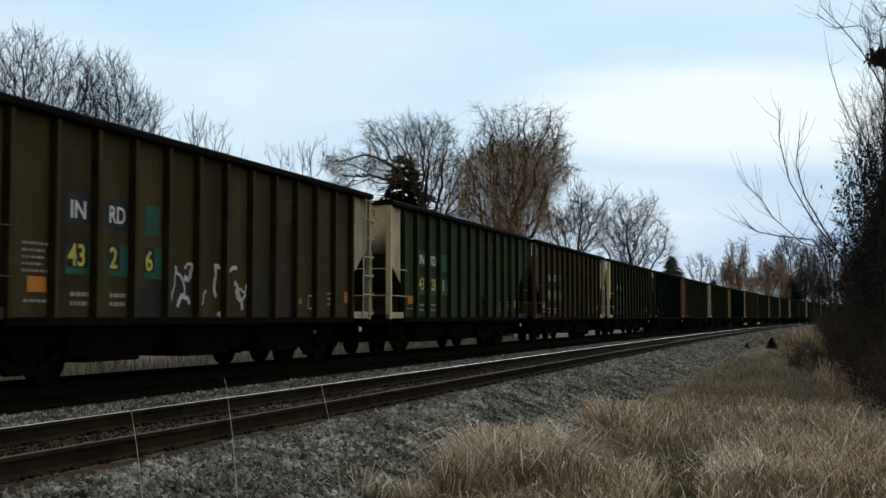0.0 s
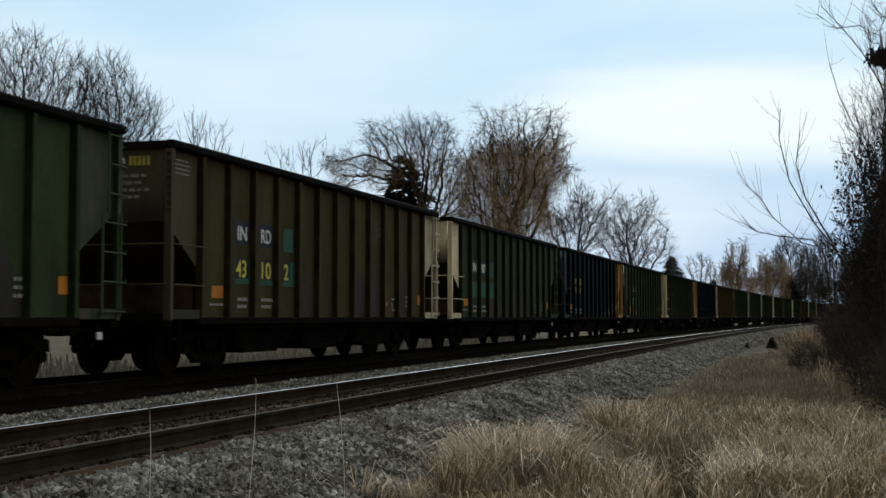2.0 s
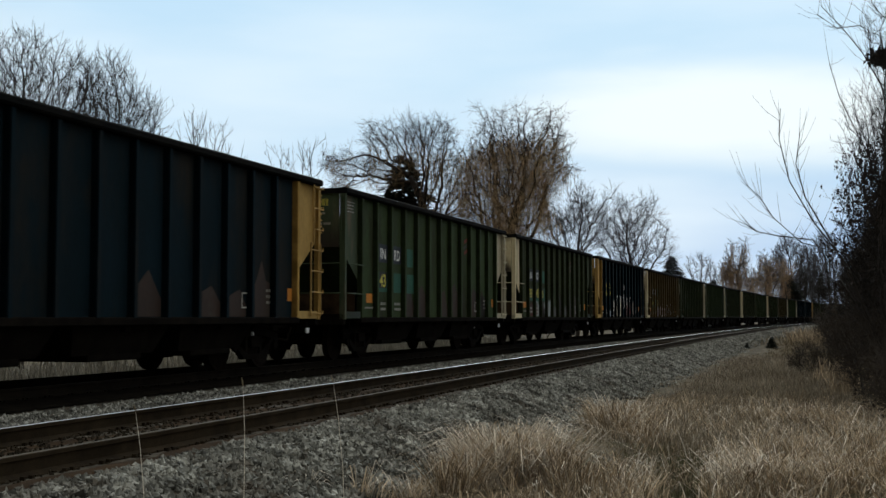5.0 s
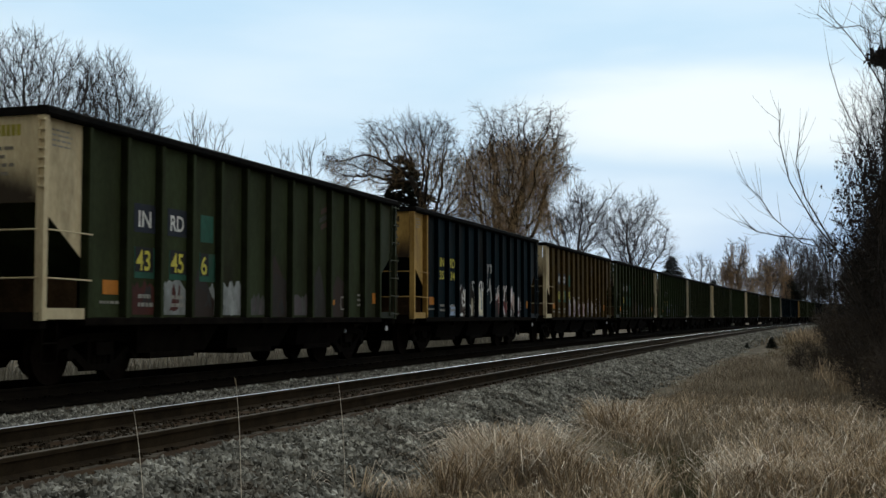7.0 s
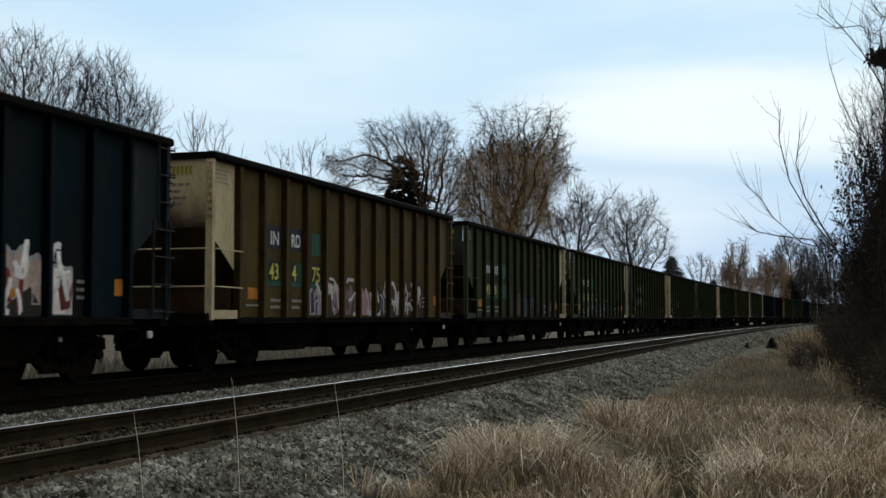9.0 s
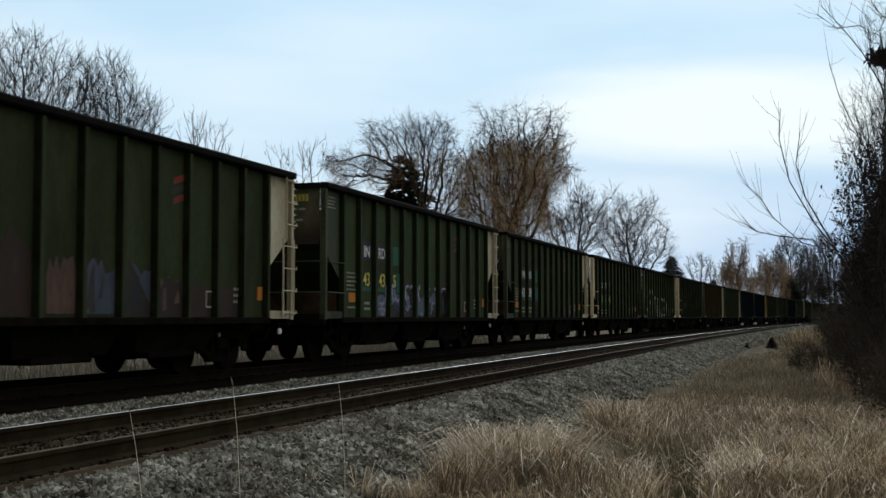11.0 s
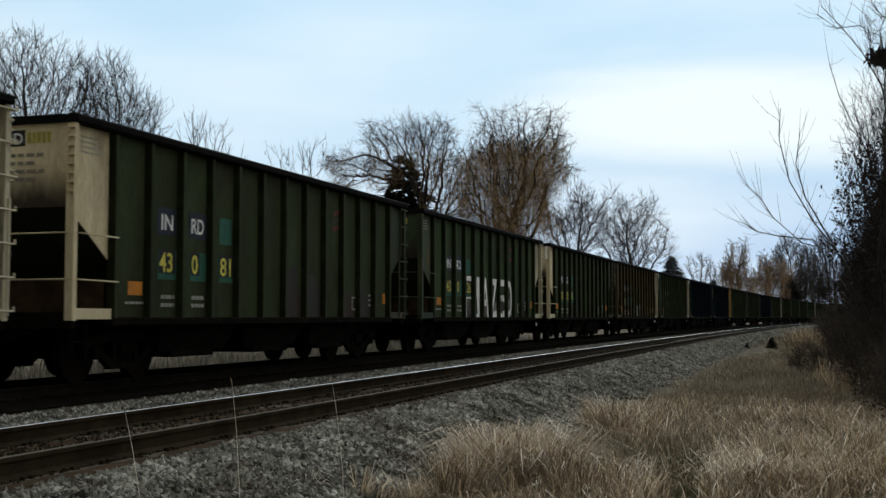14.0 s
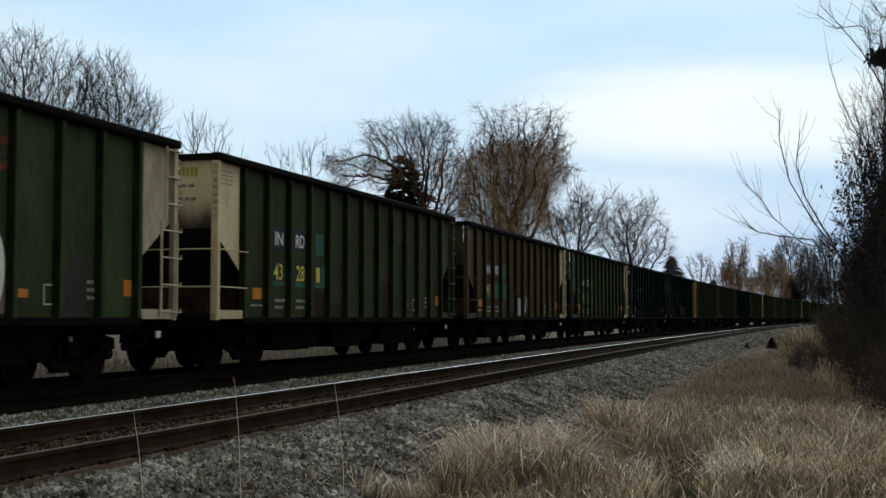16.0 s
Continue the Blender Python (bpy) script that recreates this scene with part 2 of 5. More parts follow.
class Shape:
    """Collects boxes, prisms and tubes into one mesh."""

    def __init__(self):
        self.V, self.F = [], []

    def add(self, V, F):
        o = len(self.V)
        self.V += [tuple(v) for v in V]
        self.F += [tuple(i + o for i in f) for f in F]
        return self

    def box(self, x0, x1, y0, y1, z0, z1, c=0.0):
        if c:
            return self.prism([(x0 + c, z0), (x1 - c, z0), (x1, z0 + c), (x1, z1 - c), (x1 - c, z1), (x0 + c, z1), (x0, z1 - c), (x0, z0 + c)], y0, y1)
        V = [(x, y, z) for z in (z0, z1) for y in (y0, y1) for x in (x0, x1)]
        return self.add(V, [(0, 2, 3, 1), (4, 5, 7, 6), (0, 1, 5, 4), (2, 6, 7, 3), (0, 4, 6, 2), (1, 3, 7, 5)])

    def prism(self, pts, a, b, axis="y"):
        """An outline (counter-clockwise) swept along an axis: x and z for y, y and z for x, x and y for z."""
        n = len(pts)

        def at(p, s):
            return (p[0], s, p[1]) if axis == "y" else (s, p[0], p[1]) if axis == "x" else (p[0], p[1], s)
        V = [at(p, a) for p in pts] + [at(p, b) for p in pts]
        F = [(i, i + n, (i + 1) % n + n, (i + 1) % n) for i in range(n)]
        return self.add(V, F + [tuple(range(n)), tuple(range(2 * n - 1, n - 1, -1))])

    def tube(self, pts, r, n=6):
        pts = [Vector(p) for p in pts]
        V, F = [], []
        for i, p in enumerate(pts):
            d = (pts[min(i + 1, len(pts) - 1)] - pts[max(i - 1, 0)]).normalized()
            u = d.orthogonal().normalized()
            w = d.cross(u)
            rr = r[i] if isinstance(r, (list, tuple)) else r
            V += [p + (u * math.cos(6.2832 * k / n) + w * math.sin(6.2832 * k / n)) * rr for k in range(n)]
        for i in range(len(pts) - 1):
            F += [(i * n + k, i * n + (k + 1) % n, (i + 1) * n + (k + 1) % n, (i + 1) * n + k) for k in range(n)]
        F += [tuple(range(n - 1, -1, -1)), tuple(range((len(pts) - 1) * n, len(pts) * n))]
        return self.add(V, F)

    def mesh(self, name, mat, smooth=False):
        me = mesh_of(name, self.V, self.F, mat, smooth)
        bm = bmesh.new()
        bm.from_mesh(me)
        bmesh.ops.recalc_face_normals(bm, faces=bm.faces)
        bm.to_mesh(me)
        bm.free()
        return me


def lathe(name, prof, mat, n=28):
    """A turned shape about the x axis: rows of (x, radius)."""
    V, F = [], []
    for x, r in prof:
        V += [(x, r * math.cos(6.28318 * k / n), r * math.sin(6.28318 * k / n)) for k in range(n)]
    for i in range(len(prof) - 1):
        F += [(i * n + k, i * n + (k + 1) % n, (i + 1) * n + (k + 1) % n, (i + 1) * n + k) for k in range(n)]
    s = Shape()
    s.add(V, F + [tuple(range(n)), tuple(range((len(prof) - 1) * n, len(prof) * n))])
    return s.mesh(name, mat)


# ---- ground ----
def strip(name, profile, ys, mat, wob=0.0, seed=1):
    """A sheet across the line (offset, height) carried along it, bent as the line bends."""
    rng = random.Random(seed)
    V, F = [], []
    for y in ys:
        for u, z in profile:
            V.append((u + bend(y), y, z + (rng.uniform(-wob, wob) if abs(u) < 60 else 0)))
    n = len(profile)
    for j in range(len(ys) - 1):
        F += [(j * n + i, j * n + i + 1, (j + 1) * n + i + 1, (j + 1) * n + i) for i in range(n - 1)]
    return mesh_of(name, V, F, mat, True)


def ground_z(u):
    """The height of the ground beside the line."""
    if u < -16:
        return -0.75
    return -0.62 + 0.05 * math.sin(u * 1.7) if u < 3 else -0.6


YS = [-60, -30, -12] + [i * 1.0 for i in range(-6, 61)] + [64 + 4 * i for i in range(30)] + [190 + 12 * i for i in range(20)] + [450, 550, 700, 900]
gp = [-900, -300, -120, -60, -35, -25, -20, -17, -15, -12, -9, -6] + [-5 + 0.35 * i for i in range(30)] + [6, 8, 11, 16, 25, 40, 70, 150, 400, 900]
ground = tagged(link("ground", strip("ground", [(u, ground_z(u) if u > -15.5 and u > -4.6 or u < -15.5 else -0.72) for u in gp], YS, M_SOIL, 0.035)),
                "flat ground of matted dead grass and soil", "ground", kind="structure")
bed_profile = [(-15.0, -0.74), (-13.9, -0.36), (-13.2, -0.215), (-12.7, -0.195), (-11.0, -0.195), (-10.3, -0.20), (-9.3, -0.25), (-8.7, -0.24),
               (-7.9, -0.19), (-7.3, -0.180), (-5.7, -0.180), (-5.25, -0.19), (-4.75, -0.24), (-4.2, -0.45), (-3.6, -0.66), (-3.3, -0.75)]
ballast = tagged(link("ballast_bed", strip("ballast_bed", bed_profile, [y for y in YS if -31 < y < 460], M_BED, 0.012, 2)),
                 "grey crushed stone ballast bed under two tracks", "ballast", kind="structure")


def mud_strip(u0, u1, seed):
    """Rusty dirt packed along a rail."""
    rng = random.Random(seed)
    V, F = [], []
    ys = [3 + 0.4 * i for i in range(200)]
    for y in ys:
        a, b = u0 + rng.uniform(-0.05, 0.05), u1 + rng.uniform(-0.12, 0.12)
        for k in range(4):
            V.append((a + (b - a) * k / 3 + bend(y), y, -0.172 + rng.uniform(-0.006, 0.008) - 0.045 * (k == 3) - 0.02 * (k == 0)))
    for j in range(len(ys) - 1):
        F += [(j * 4 + k, j * 4 + k + 1, j * 4 + k + 5, j * 4 + k + 4) for k in range(3)]
    return mesh_of("mud", V, F, M_MUD, True)


for u0, u1 in ((-5.70, -5.12), (-7.20, -6.65), (-6.45, -5.78)):
    tagged(link("rusty_mud", mud_strip(u0, u1, int(-u0 * 100))), "rust-brown dirt packed along the rail", "dirt", kind="structure")


# dark strip along the far track: oily stone plus the shade under the train
oily_shaded = [(-13.3, -0.205), (-12.8, -0.168), (-11.0, -0.168), (-10.3, -0.174), (-9.95, -0.195)]
tagged(link("oily_ballast", strip("oily_ballast", oily_shaded, [y for y in YS if -31 < y < 460], M_OILSHADE, 0.004, 6)), "ballast darkened by oil, coal dust and the train's painted shade", "ballast", kind="structure")


def stones(name, count, u0, u1, y0, y1, size, seed, density=1.6, mat=M_STONE):
    """Crushed stones strewn on the ballast bed, thinning with distance."""
    rng = random.Random(seed)
    V, F = [], []
    pu, pz = [p[0] for p in bed_profile], [p[1] for p in bed_profile]
    base = [(1, 0, 0), (-1, 0, 0), (0, 1, 0), (0, -1, 0), (0, 0, 1), (0, 0, -1)]
    faces = [(0, 2, 4), (2, 1, 4), (1, 3, 4), (3, 0, 4), (2, 0, 5), (1, 2, 5), (3, 1, 5), (0, 3, 5)]
    for _ in range(count):
        y = y0 + (y1 - y0) * rng.random() ** density
        u = rng.uniform(u0, u1)
        z = float(np.interp(u, pu, pz))
        if u > -4.2:
            z = max(z, -0.645)
        s = size * rng.uniform(0.55, 1.35) * (1 + 0.008 * (y - y0))
        m = Euler((rng.uniform(0, 6.3), rng.uniform(0, 6.3), rng.uniform(0, 6.3))).to_matrix()
        sc = (s * rng.uniform(0.7, 1.2), s * rng.uniform(0.6, 1.0), s * rng.uniform(0.5, 0.8))
        o = len(V)
        for b in base:
            k = rng.uniform(0.75, 1.15)
            v = m @ Vector((b[0] * sc[0] * k, b[1] * sc[1] * k, b[2] * sc[2] * k))
            V.append((u + bend(y) + v.x, y + v.y, z + s * 0.3 + v.z))
        F += [tuple(i + o for i in f) for f in faces]
    return mesh_of(name, V, F, mat)


tagged(link("ballast_stones", stones("ballast_stones", 34000, -5.35, -3.4, 5, 60, 0.040, 3)), "loose grey crushed stones on the ballast shoulder", "gravel", kind="stuff")
tagged(link("ballast_stones", stones("ballast_stones", 14000, -5.3, -2.7, 9, 75, 0.036, 7, 1.2)), "loose grey stones thinning out into the grass", "gravel", kind="stuff")
tagged(link("ballast_stones", stones("ballast_stones", 12000, -5.3, -3.2, 55, 240, 0.055, 8, 1.3)), "grey crushed stones along the far shoulder", "gravel", kind="stuff")
tagged(link("ballast_stones", stones("ballast_stones", 15000, -9.75, -7.95, 8, 60, 0.040, 4)), "loose grey crushed stones between the two tracks", "gravel", kind="stuff")
tagged(link("ballast_stones", stones("ballast_stones", 9000, -7.35, -5.6, 6, 60, 0.026, 5, 1.6, M_BLACKSTONE)), "loose dark stones between the rails and ties", "gravel", kind="stuff")


# ---- tracks ----
def rail_mesh(u, head, web):
    prof = [(-0.075, -0.18), (0.075, -0.18), (0.075, -0.165), (0.012, -0.135), (0.012, -0.045), (0.036, -0.036), (0.036, -0.006), (0.030, 0.0),
            (-0.030, 0.0), (-0.036, -0.006), (-0.036, -0.036), (-0.012, -0.045), (-0.012, -0.135), (-0.075, -0.165)]
    ys = [-30, 0] + [4.0 * i for i in range(1, 80)] + [330, 380, 450]
    V, F, ix = [], [], []
    for y in ys:
        V += [(u + x + bend(y), y, z) for x, z in prof]
    n = len(prof)
    for j in range(len(ys) - 1):
        for i in range(n):
            F.append((j * n + i, j * n + (i + 1) % n, (j + 1) * n + (i + 1) % n, (j + 1) * n + i))
            ix.append(1 if i == 7 else 0)
    return mesh_of("rail", V, F, [web, head], False, ix)


def build_track(centre, label, y0, y1):
    rng = random.Random(int(-centre * 10))
    track = tagged(new("railway_track"), label, "track", kind="structure")
    for s in (-1, 1):
        link("rail", rail_mesh(centre + s * 0.752, M_TRAINSHADE if centre == FAR_C else M_RAILTOP if s < 0 else M_DULLHEAD, M_TRAINSHADE if centre == FAR_C else M_RAIL), track, "rusty steel rail with a polished head")
    tie = Shape().box(-1.3, 1.3, -0.115, 0.115, -0.36, -0.19, 0.015).mesh("tie", M_TRAINSHADE if centre == FAR_C else M_TIE)
    sh = Shape()
    for s in (-1, 1):
        c = s * 0.752
        sh.box(c - 0.17, c + 0.17, -0.09, 0.09, -0.19, -0.178)
        for dx, dy in ((-0.10, 0.05), (-0.10, -0.05), (0.10, 0.05), (0.10, -0.05)):
            sh.box(c + dx - 0.018, c + dx + 0.018, dy - 0.012, dy + 0.012, -0.18, -0.145)
        for dy in (-0.15, 0.15):
            sh.box(c - 0.085, c + 0.085, dy - 0.02, dy + 0.02, -0.20, -0.155)
    plate = sh.mesh("tie_plate", M_TRAINSHADE if centre == FAR_C else M_RAIL)
    rest = Shape()
    y = y0
    while y < y1:
        m = pose(centre + bend(y), y + rng.uniform(-0.03, 0.03), rng.uniform(-0.008, 0.008), 0, 0, rng.uniform(-0.7, 0.7) - math.degrees(math.atan(slope(y))))
        if y < 75:
            link("tie", tie, track, m=m)
            if y < 45:
                link("tie_plate", plate, track, m=m)
        else:
            rest.add([m @ Vector(v) for v in ((-1.3, -0.11, -0.19), (1.3, -0.11, -0.19), (1.3, 0.11, -0.19), (-1.3, 0.11, -0.19))], [(0, 1, 2, 3)])
        y += 0.52
    tagged(link("far_ties", rest.mesh("far_ties", M_TRAINSHADE if centre == FAR_C else M_TIE), track), kind="stuff")
    return track


build_track(NEAR_C, "empty railway track with rusty rails on dark wooden ties", 3, 200)
build_track(FAR_C, "railway track under the passing train on wooden ties", 3, 160)


# ---- the hopper car ----
HALF, BODY = 1.58, 7.3
SHEET = 1.46
SET = 0.22
RIBS = [-BODY + 1.10 + 1.035 * k for k in range(13)]
TOP, SILL = 3.98, 1.0
PAINT = {"olive": (0.060, 0.050, 0.022), "green": (0.039, 0.058, 0.027), "deep": (0.036, 0.047, 0.023), "navy": (0.0030, 0.0105, 0.0165), "brown": (0.085, 0.060, 0.024)}
CREAM, GREYED, GOLD = (0.66, 0.56, 0.37), (0.53, 0.48, 0.36), (0.46, 0.29, 0.085)


def car_meshes():
    M = {}
    s = Shape()
    for k in (-1, 1):
        s.box(k * SHEET - 0.006, k * SHEET + 0.006, RIBS[0], RIBS[-1], SILL, TOP - 0.1)
    # slope sheets, floor ridges between the bays
    for k in (-1, 1):
        a, b = k * (BODY - 0.08), k * (BODY - 3.0)
        s.prism(sorted([(a, 2.66), (b, 0.95)]) + sorted([(b, 0.99), (a, 2.70)], reverse=True), -SHEET + 0.01, SHEET - 0.01, "x")
    for c in (-2.15, 2.15):
        s.prism([(c - 1.0, 0.95), (c + 1.0, 0.95), (c, 1.75)], -SHEET + 0.01, SHEET - 0.01, "x")
    M["body"] = s.mesh("body", M_PAINT)
    s = Shape()
    s.prism([(SHEET, -0.085), (HALF - 0.02, -0.06), (HALF, -0.045), (HALF, 0.045), (HALF - 0.02, 0.06), (SHEET, 0.085)], SILL + 0.02, TOP - 0.12, "z")
    # sides take the grimy, shade-darkened paint; only the outer face keeps the plain one
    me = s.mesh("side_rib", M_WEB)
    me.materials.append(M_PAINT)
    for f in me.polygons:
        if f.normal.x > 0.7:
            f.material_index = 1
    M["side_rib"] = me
    s = Shape()
    for k in (-1, 1):
        s.box(k * 1.54 - 0.10, k * 1.54 + 0.10, -BODY - 0.06, BODY + 0.06, TOP - 0.108, TOP + 0.03, 0.03)
        s.prism([(-1.45, TOP - 0.10), (1.45, TOP - 0.10), (1.45, TOP + 0.02), (-1.45, TOP + 0.02)], k * BODY - 0.07, k * BODY + 0.07)
    M["top_chord"] = s.mesh("top_chord", M_CHORD)
    s = Shape()
    for k in (-1, 1):
        s.box(k * 1.50 - 0.08, k * 1.50 + 0.08, -BODY + 1.0, BODY - 1.0, 0.90, SILL + 0.03, 0.015)
    M["side_sill"] = s.mesh("side_sill", M_UNDER)
    # an end, drawn for the leading end (-y)
    y0, y1 = -BODY, RIBS[0]
    s = Shape().prism([(y0, 2.62), (y1, 1.85), (y1, TOP - 0.1), (y0, TOP - 0.1)], -0.006, 0.006, "x")
    M["end_bay_panel"] = s.mesh("end_bay_panel", M_END)
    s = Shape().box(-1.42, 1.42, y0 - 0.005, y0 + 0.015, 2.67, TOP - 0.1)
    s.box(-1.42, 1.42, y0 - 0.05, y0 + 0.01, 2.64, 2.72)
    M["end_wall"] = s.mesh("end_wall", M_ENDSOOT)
    M["corner_post"] = Shape().prism([(-0.05, -0.05), (0.085, -0.05), (0.085, 0.05), (0.06, 0.05), (0.06, -0.025), (-0.05, -0.025)], SILL - 0.02, TOP - 0.1, "z").mesh("corner_post", M_END)
    s = Shape().box(-1.40, 1.40, y1 - 0.10, y1 - 0.07, 1.02, 1.62)
    s.box(-1.40, 1.40, y0 + 0.12, y1 - 0.10, 1.02, 1.05)
    M["end_bulkhead"] = s.mesh("end_bulkhead", M_RUSTFLOOR)
    M["end_sill"] = Shape().box(-1.54, 1.54, y0 - 0.05, y0 + 0.12, 0.86, 1.10, 0.015).mesh("end_sill", M_UNDER)
    s = Shape()
    s.box(1.535, 1.56, y0 + 0.05, y0 + 1.0, SILL + 0.0, SILL + 0.16)
    M["sill_step_plate"] = s.mesh("sill_step_plate", M_END)
    s = Shape()
    for z in (2.26, 1.58):
        s.tube([(1.56, y0, z), (1.62, y0 + 0.05, z), (1.62, y0 + 1.08, z - 0.01), (1.56, y0 + 1.12, z)], 0.014, 5)
        s.tube([(1.5, y0 - 0.05, z), (-1.5, y0 - 0.05, z)], 0.014, 5)
    M["grab_iron"] = s.mesh("grab_iron", M_END)
    s = Shape()
    for i in range(8):
        z = 2.85 + 0.135 * i
        s.box(1.50, 1.60, y0 - 0.085, y0 - 0.05, z, z + 0.03)
    s.box(1.49, 1.50, y0 - 0.085, y0 - 0.05, 2.85, 3.84)
    M["rung_bracket"] = s.mesh("rung_bracket", M_END)
    s = Shape()
    s.tube([(1.60, BODY - 0.48, 1.05), (1.60, BODY - 0.48, 2.62)], 0.022, 5)
    s.tube([(1.60, BODY + 0.02, 1.05), (1.60, BODY + 0.02, 2.62)], 0.022, 5)
    s.tube([(1.60, BODY - 0.34, 2.62), (1.60, BODY - 0.34, 3.90), (1.58, BODY - 0.10, 3.97), (1.58, BODY + 0.12, 3.90)], 0.02, 5)
    for k in range(7):
        z = 1.12 + 0.45 * k
        a = -0.48 if z < 2.6 else -0.34
        s.tube([(1.60, BODY + a, z), (1.61, BODY + a, z), (1.61, BODY + 0.15, z - 0.01), (1.60, BODY + 0.15, z + 0.05)], 0.016, 5)
    for k in range(8):
        z = 2.85 + 0.135 * k
        s.box(1.52, 1.60, BODY + 0.02, BODY + 0.09, z, z + 0.03)
    s.box(1.50, 1.53, BODY + 0.02, BODY + 0.06, 1.05, 3.84)
    M["ladder"] = s.mesh("ladder", M_END)
    s = Shape()
    s.tube([(1.52, y0 + 0.05, 0.95), (1.52, y0 + 0.05, 0.38), (1.52, y0 + 0.40, 0.38), (1.52, y0 + 0.40, 0.95)], 0.014, 5)
    s.tube([(1.52, y0 + 0.05, 0.66), (1.52, y0 + 0.40, 0.66)], 0.014, 5)
    M["stirrup_step"] = s.mesh("stirrup_step", M_UNDER)
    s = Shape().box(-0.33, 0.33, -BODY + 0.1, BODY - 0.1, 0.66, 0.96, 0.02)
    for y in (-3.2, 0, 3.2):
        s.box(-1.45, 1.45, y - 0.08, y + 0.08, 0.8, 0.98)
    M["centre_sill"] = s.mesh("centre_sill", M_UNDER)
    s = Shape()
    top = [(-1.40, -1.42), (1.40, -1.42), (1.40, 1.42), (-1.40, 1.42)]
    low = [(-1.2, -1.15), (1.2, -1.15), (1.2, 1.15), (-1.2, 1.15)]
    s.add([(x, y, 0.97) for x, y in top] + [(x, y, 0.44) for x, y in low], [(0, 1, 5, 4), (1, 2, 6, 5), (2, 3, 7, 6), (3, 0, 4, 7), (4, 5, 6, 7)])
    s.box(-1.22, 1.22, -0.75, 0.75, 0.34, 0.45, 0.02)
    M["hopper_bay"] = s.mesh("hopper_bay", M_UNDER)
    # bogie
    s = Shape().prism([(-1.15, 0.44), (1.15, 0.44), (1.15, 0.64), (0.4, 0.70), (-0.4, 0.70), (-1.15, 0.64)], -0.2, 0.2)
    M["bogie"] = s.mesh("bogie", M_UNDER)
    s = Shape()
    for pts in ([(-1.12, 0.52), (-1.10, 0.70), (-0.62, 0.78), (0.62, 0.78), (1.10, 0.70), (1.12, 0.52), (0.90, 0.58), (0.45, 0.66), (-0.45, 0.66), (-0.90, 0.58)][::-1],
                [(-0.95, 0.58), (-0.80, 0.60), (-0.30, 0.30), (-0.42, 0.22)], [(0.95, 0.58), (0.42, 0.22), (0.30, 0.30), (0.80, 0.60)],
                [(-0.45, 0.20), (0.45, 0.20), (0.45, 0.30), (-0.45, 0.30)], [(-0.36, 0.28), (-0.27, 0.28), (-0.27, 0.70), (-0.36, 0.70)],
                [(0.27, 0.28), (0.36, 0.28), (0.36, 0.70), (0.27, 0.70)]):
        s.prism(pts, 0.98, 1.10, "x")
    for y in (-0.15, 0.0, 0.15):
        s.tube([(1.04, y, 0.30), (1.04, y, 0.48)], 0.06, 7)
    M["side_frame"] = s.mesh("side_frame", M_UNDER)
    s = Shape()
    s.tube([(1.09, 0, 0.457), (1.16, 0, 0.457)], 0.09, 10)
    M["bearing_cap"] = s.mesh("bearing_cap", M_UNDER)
    # added plates whose pale colour stands for a glint, and a bracket for one
    M["plate_bracket"] = Shape().box(1.36, 1.43, BODY - 0.33, BODY - 0.23, 0.68, 0.92).mesh("plate_bracket", M_UNDER)
    M["wear_plate"] = Shape().box(1.10, 1.13, -0.05, 0.05, 0.66, 0.74, 0.012).mesh("wear_plate", M_GLINT)
    r = 0.457
    w = [(0.80, 0.10), (0.80, 0.36), (0.79, 0.40), (0.795, r), (0.72, r + 0.004), (0.69, r + 0.028), (0.66, r + 0.024), (0.655, 0.41), (0.70, 0.37), (0.71, 0.16), (0.69, 0.10), (0.67, 0.085)]
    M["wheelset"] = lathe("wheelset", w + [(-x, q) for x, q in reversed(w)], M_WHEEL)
    s = Shape().box(-0.11, 0.11, -BODY - 0.62, -BODY + 0.3, 0.78, 0.98, 0.02)
    s.prism([(-0.17, -BODY - 0.62), (-0.05, -BODY - 0.86), (0.16, -BODY - 0.80), (0.17, -BODY - 0.60)][::-1], 0.72, 1.02, "z")
    s.tube([(0.25, -BODY - 0.05, 0.8), (0.28, -BODY - 0.35, 0.5), (0.2, -BODY - 0.75, 0.55)], 0.028, 5)
    M["coupler"] = s.mesh("coupler", M_UNDER)
    return M


CM = car_meshes()
TURN = Matrix.Rotation(math.pi, 4, "Z")
FLIP = Matrix.Rotation(math.pi, 4, "Z")
CARS = []


def glyph(text, cache={}):
    """The built-in font as a flat mesh in the x-y plane, its height about 1."""
    if text not in cache:
        cu = bpy.data.curves.new("lettering", "FONT")
        cu.body, cu.size, cu.offset = text, 1.38, 0.022
        ob = bpy.data.objects.new("lettering", cu)
        me = bpy.data.meshes.new_from_object(ob)
        me.materials.append(M_MARK)
        bpy.data.objects.remove(ob)
        cache[text] = me
    return cache[text]


def tinted(ob, colour, kind=""):
    ob.color = (*colour, 1)
    if kind:
        ob["kind"] = kind
    return ob


def letters(car, text, s, z, height, width, colour, label, mat=None):
    """Writing on the side that faces +x: it starts s metres behind the leading end, its foot at z."""
    me = glyph(text)
    xs = [v.co.x for v in me.vertices]
    w = max(xs) - min(xs)
    m = Matrix.Translation((SHEET + 0.014, -BODY + s + SET, z)) @ Matrix(((0, 0, 1, 0), (1, 0, 0, 0), (0, 1, 0, 0), (0, 0, 0, 1))) @ Matrix.Diagonal((width / w, height, 1, 1)) @ Matrix.Translation((-min(xs), 0, 0))
    ob = tinted(link("lettering", me, car, label, m), colour)
    return ob


PANELS = {}


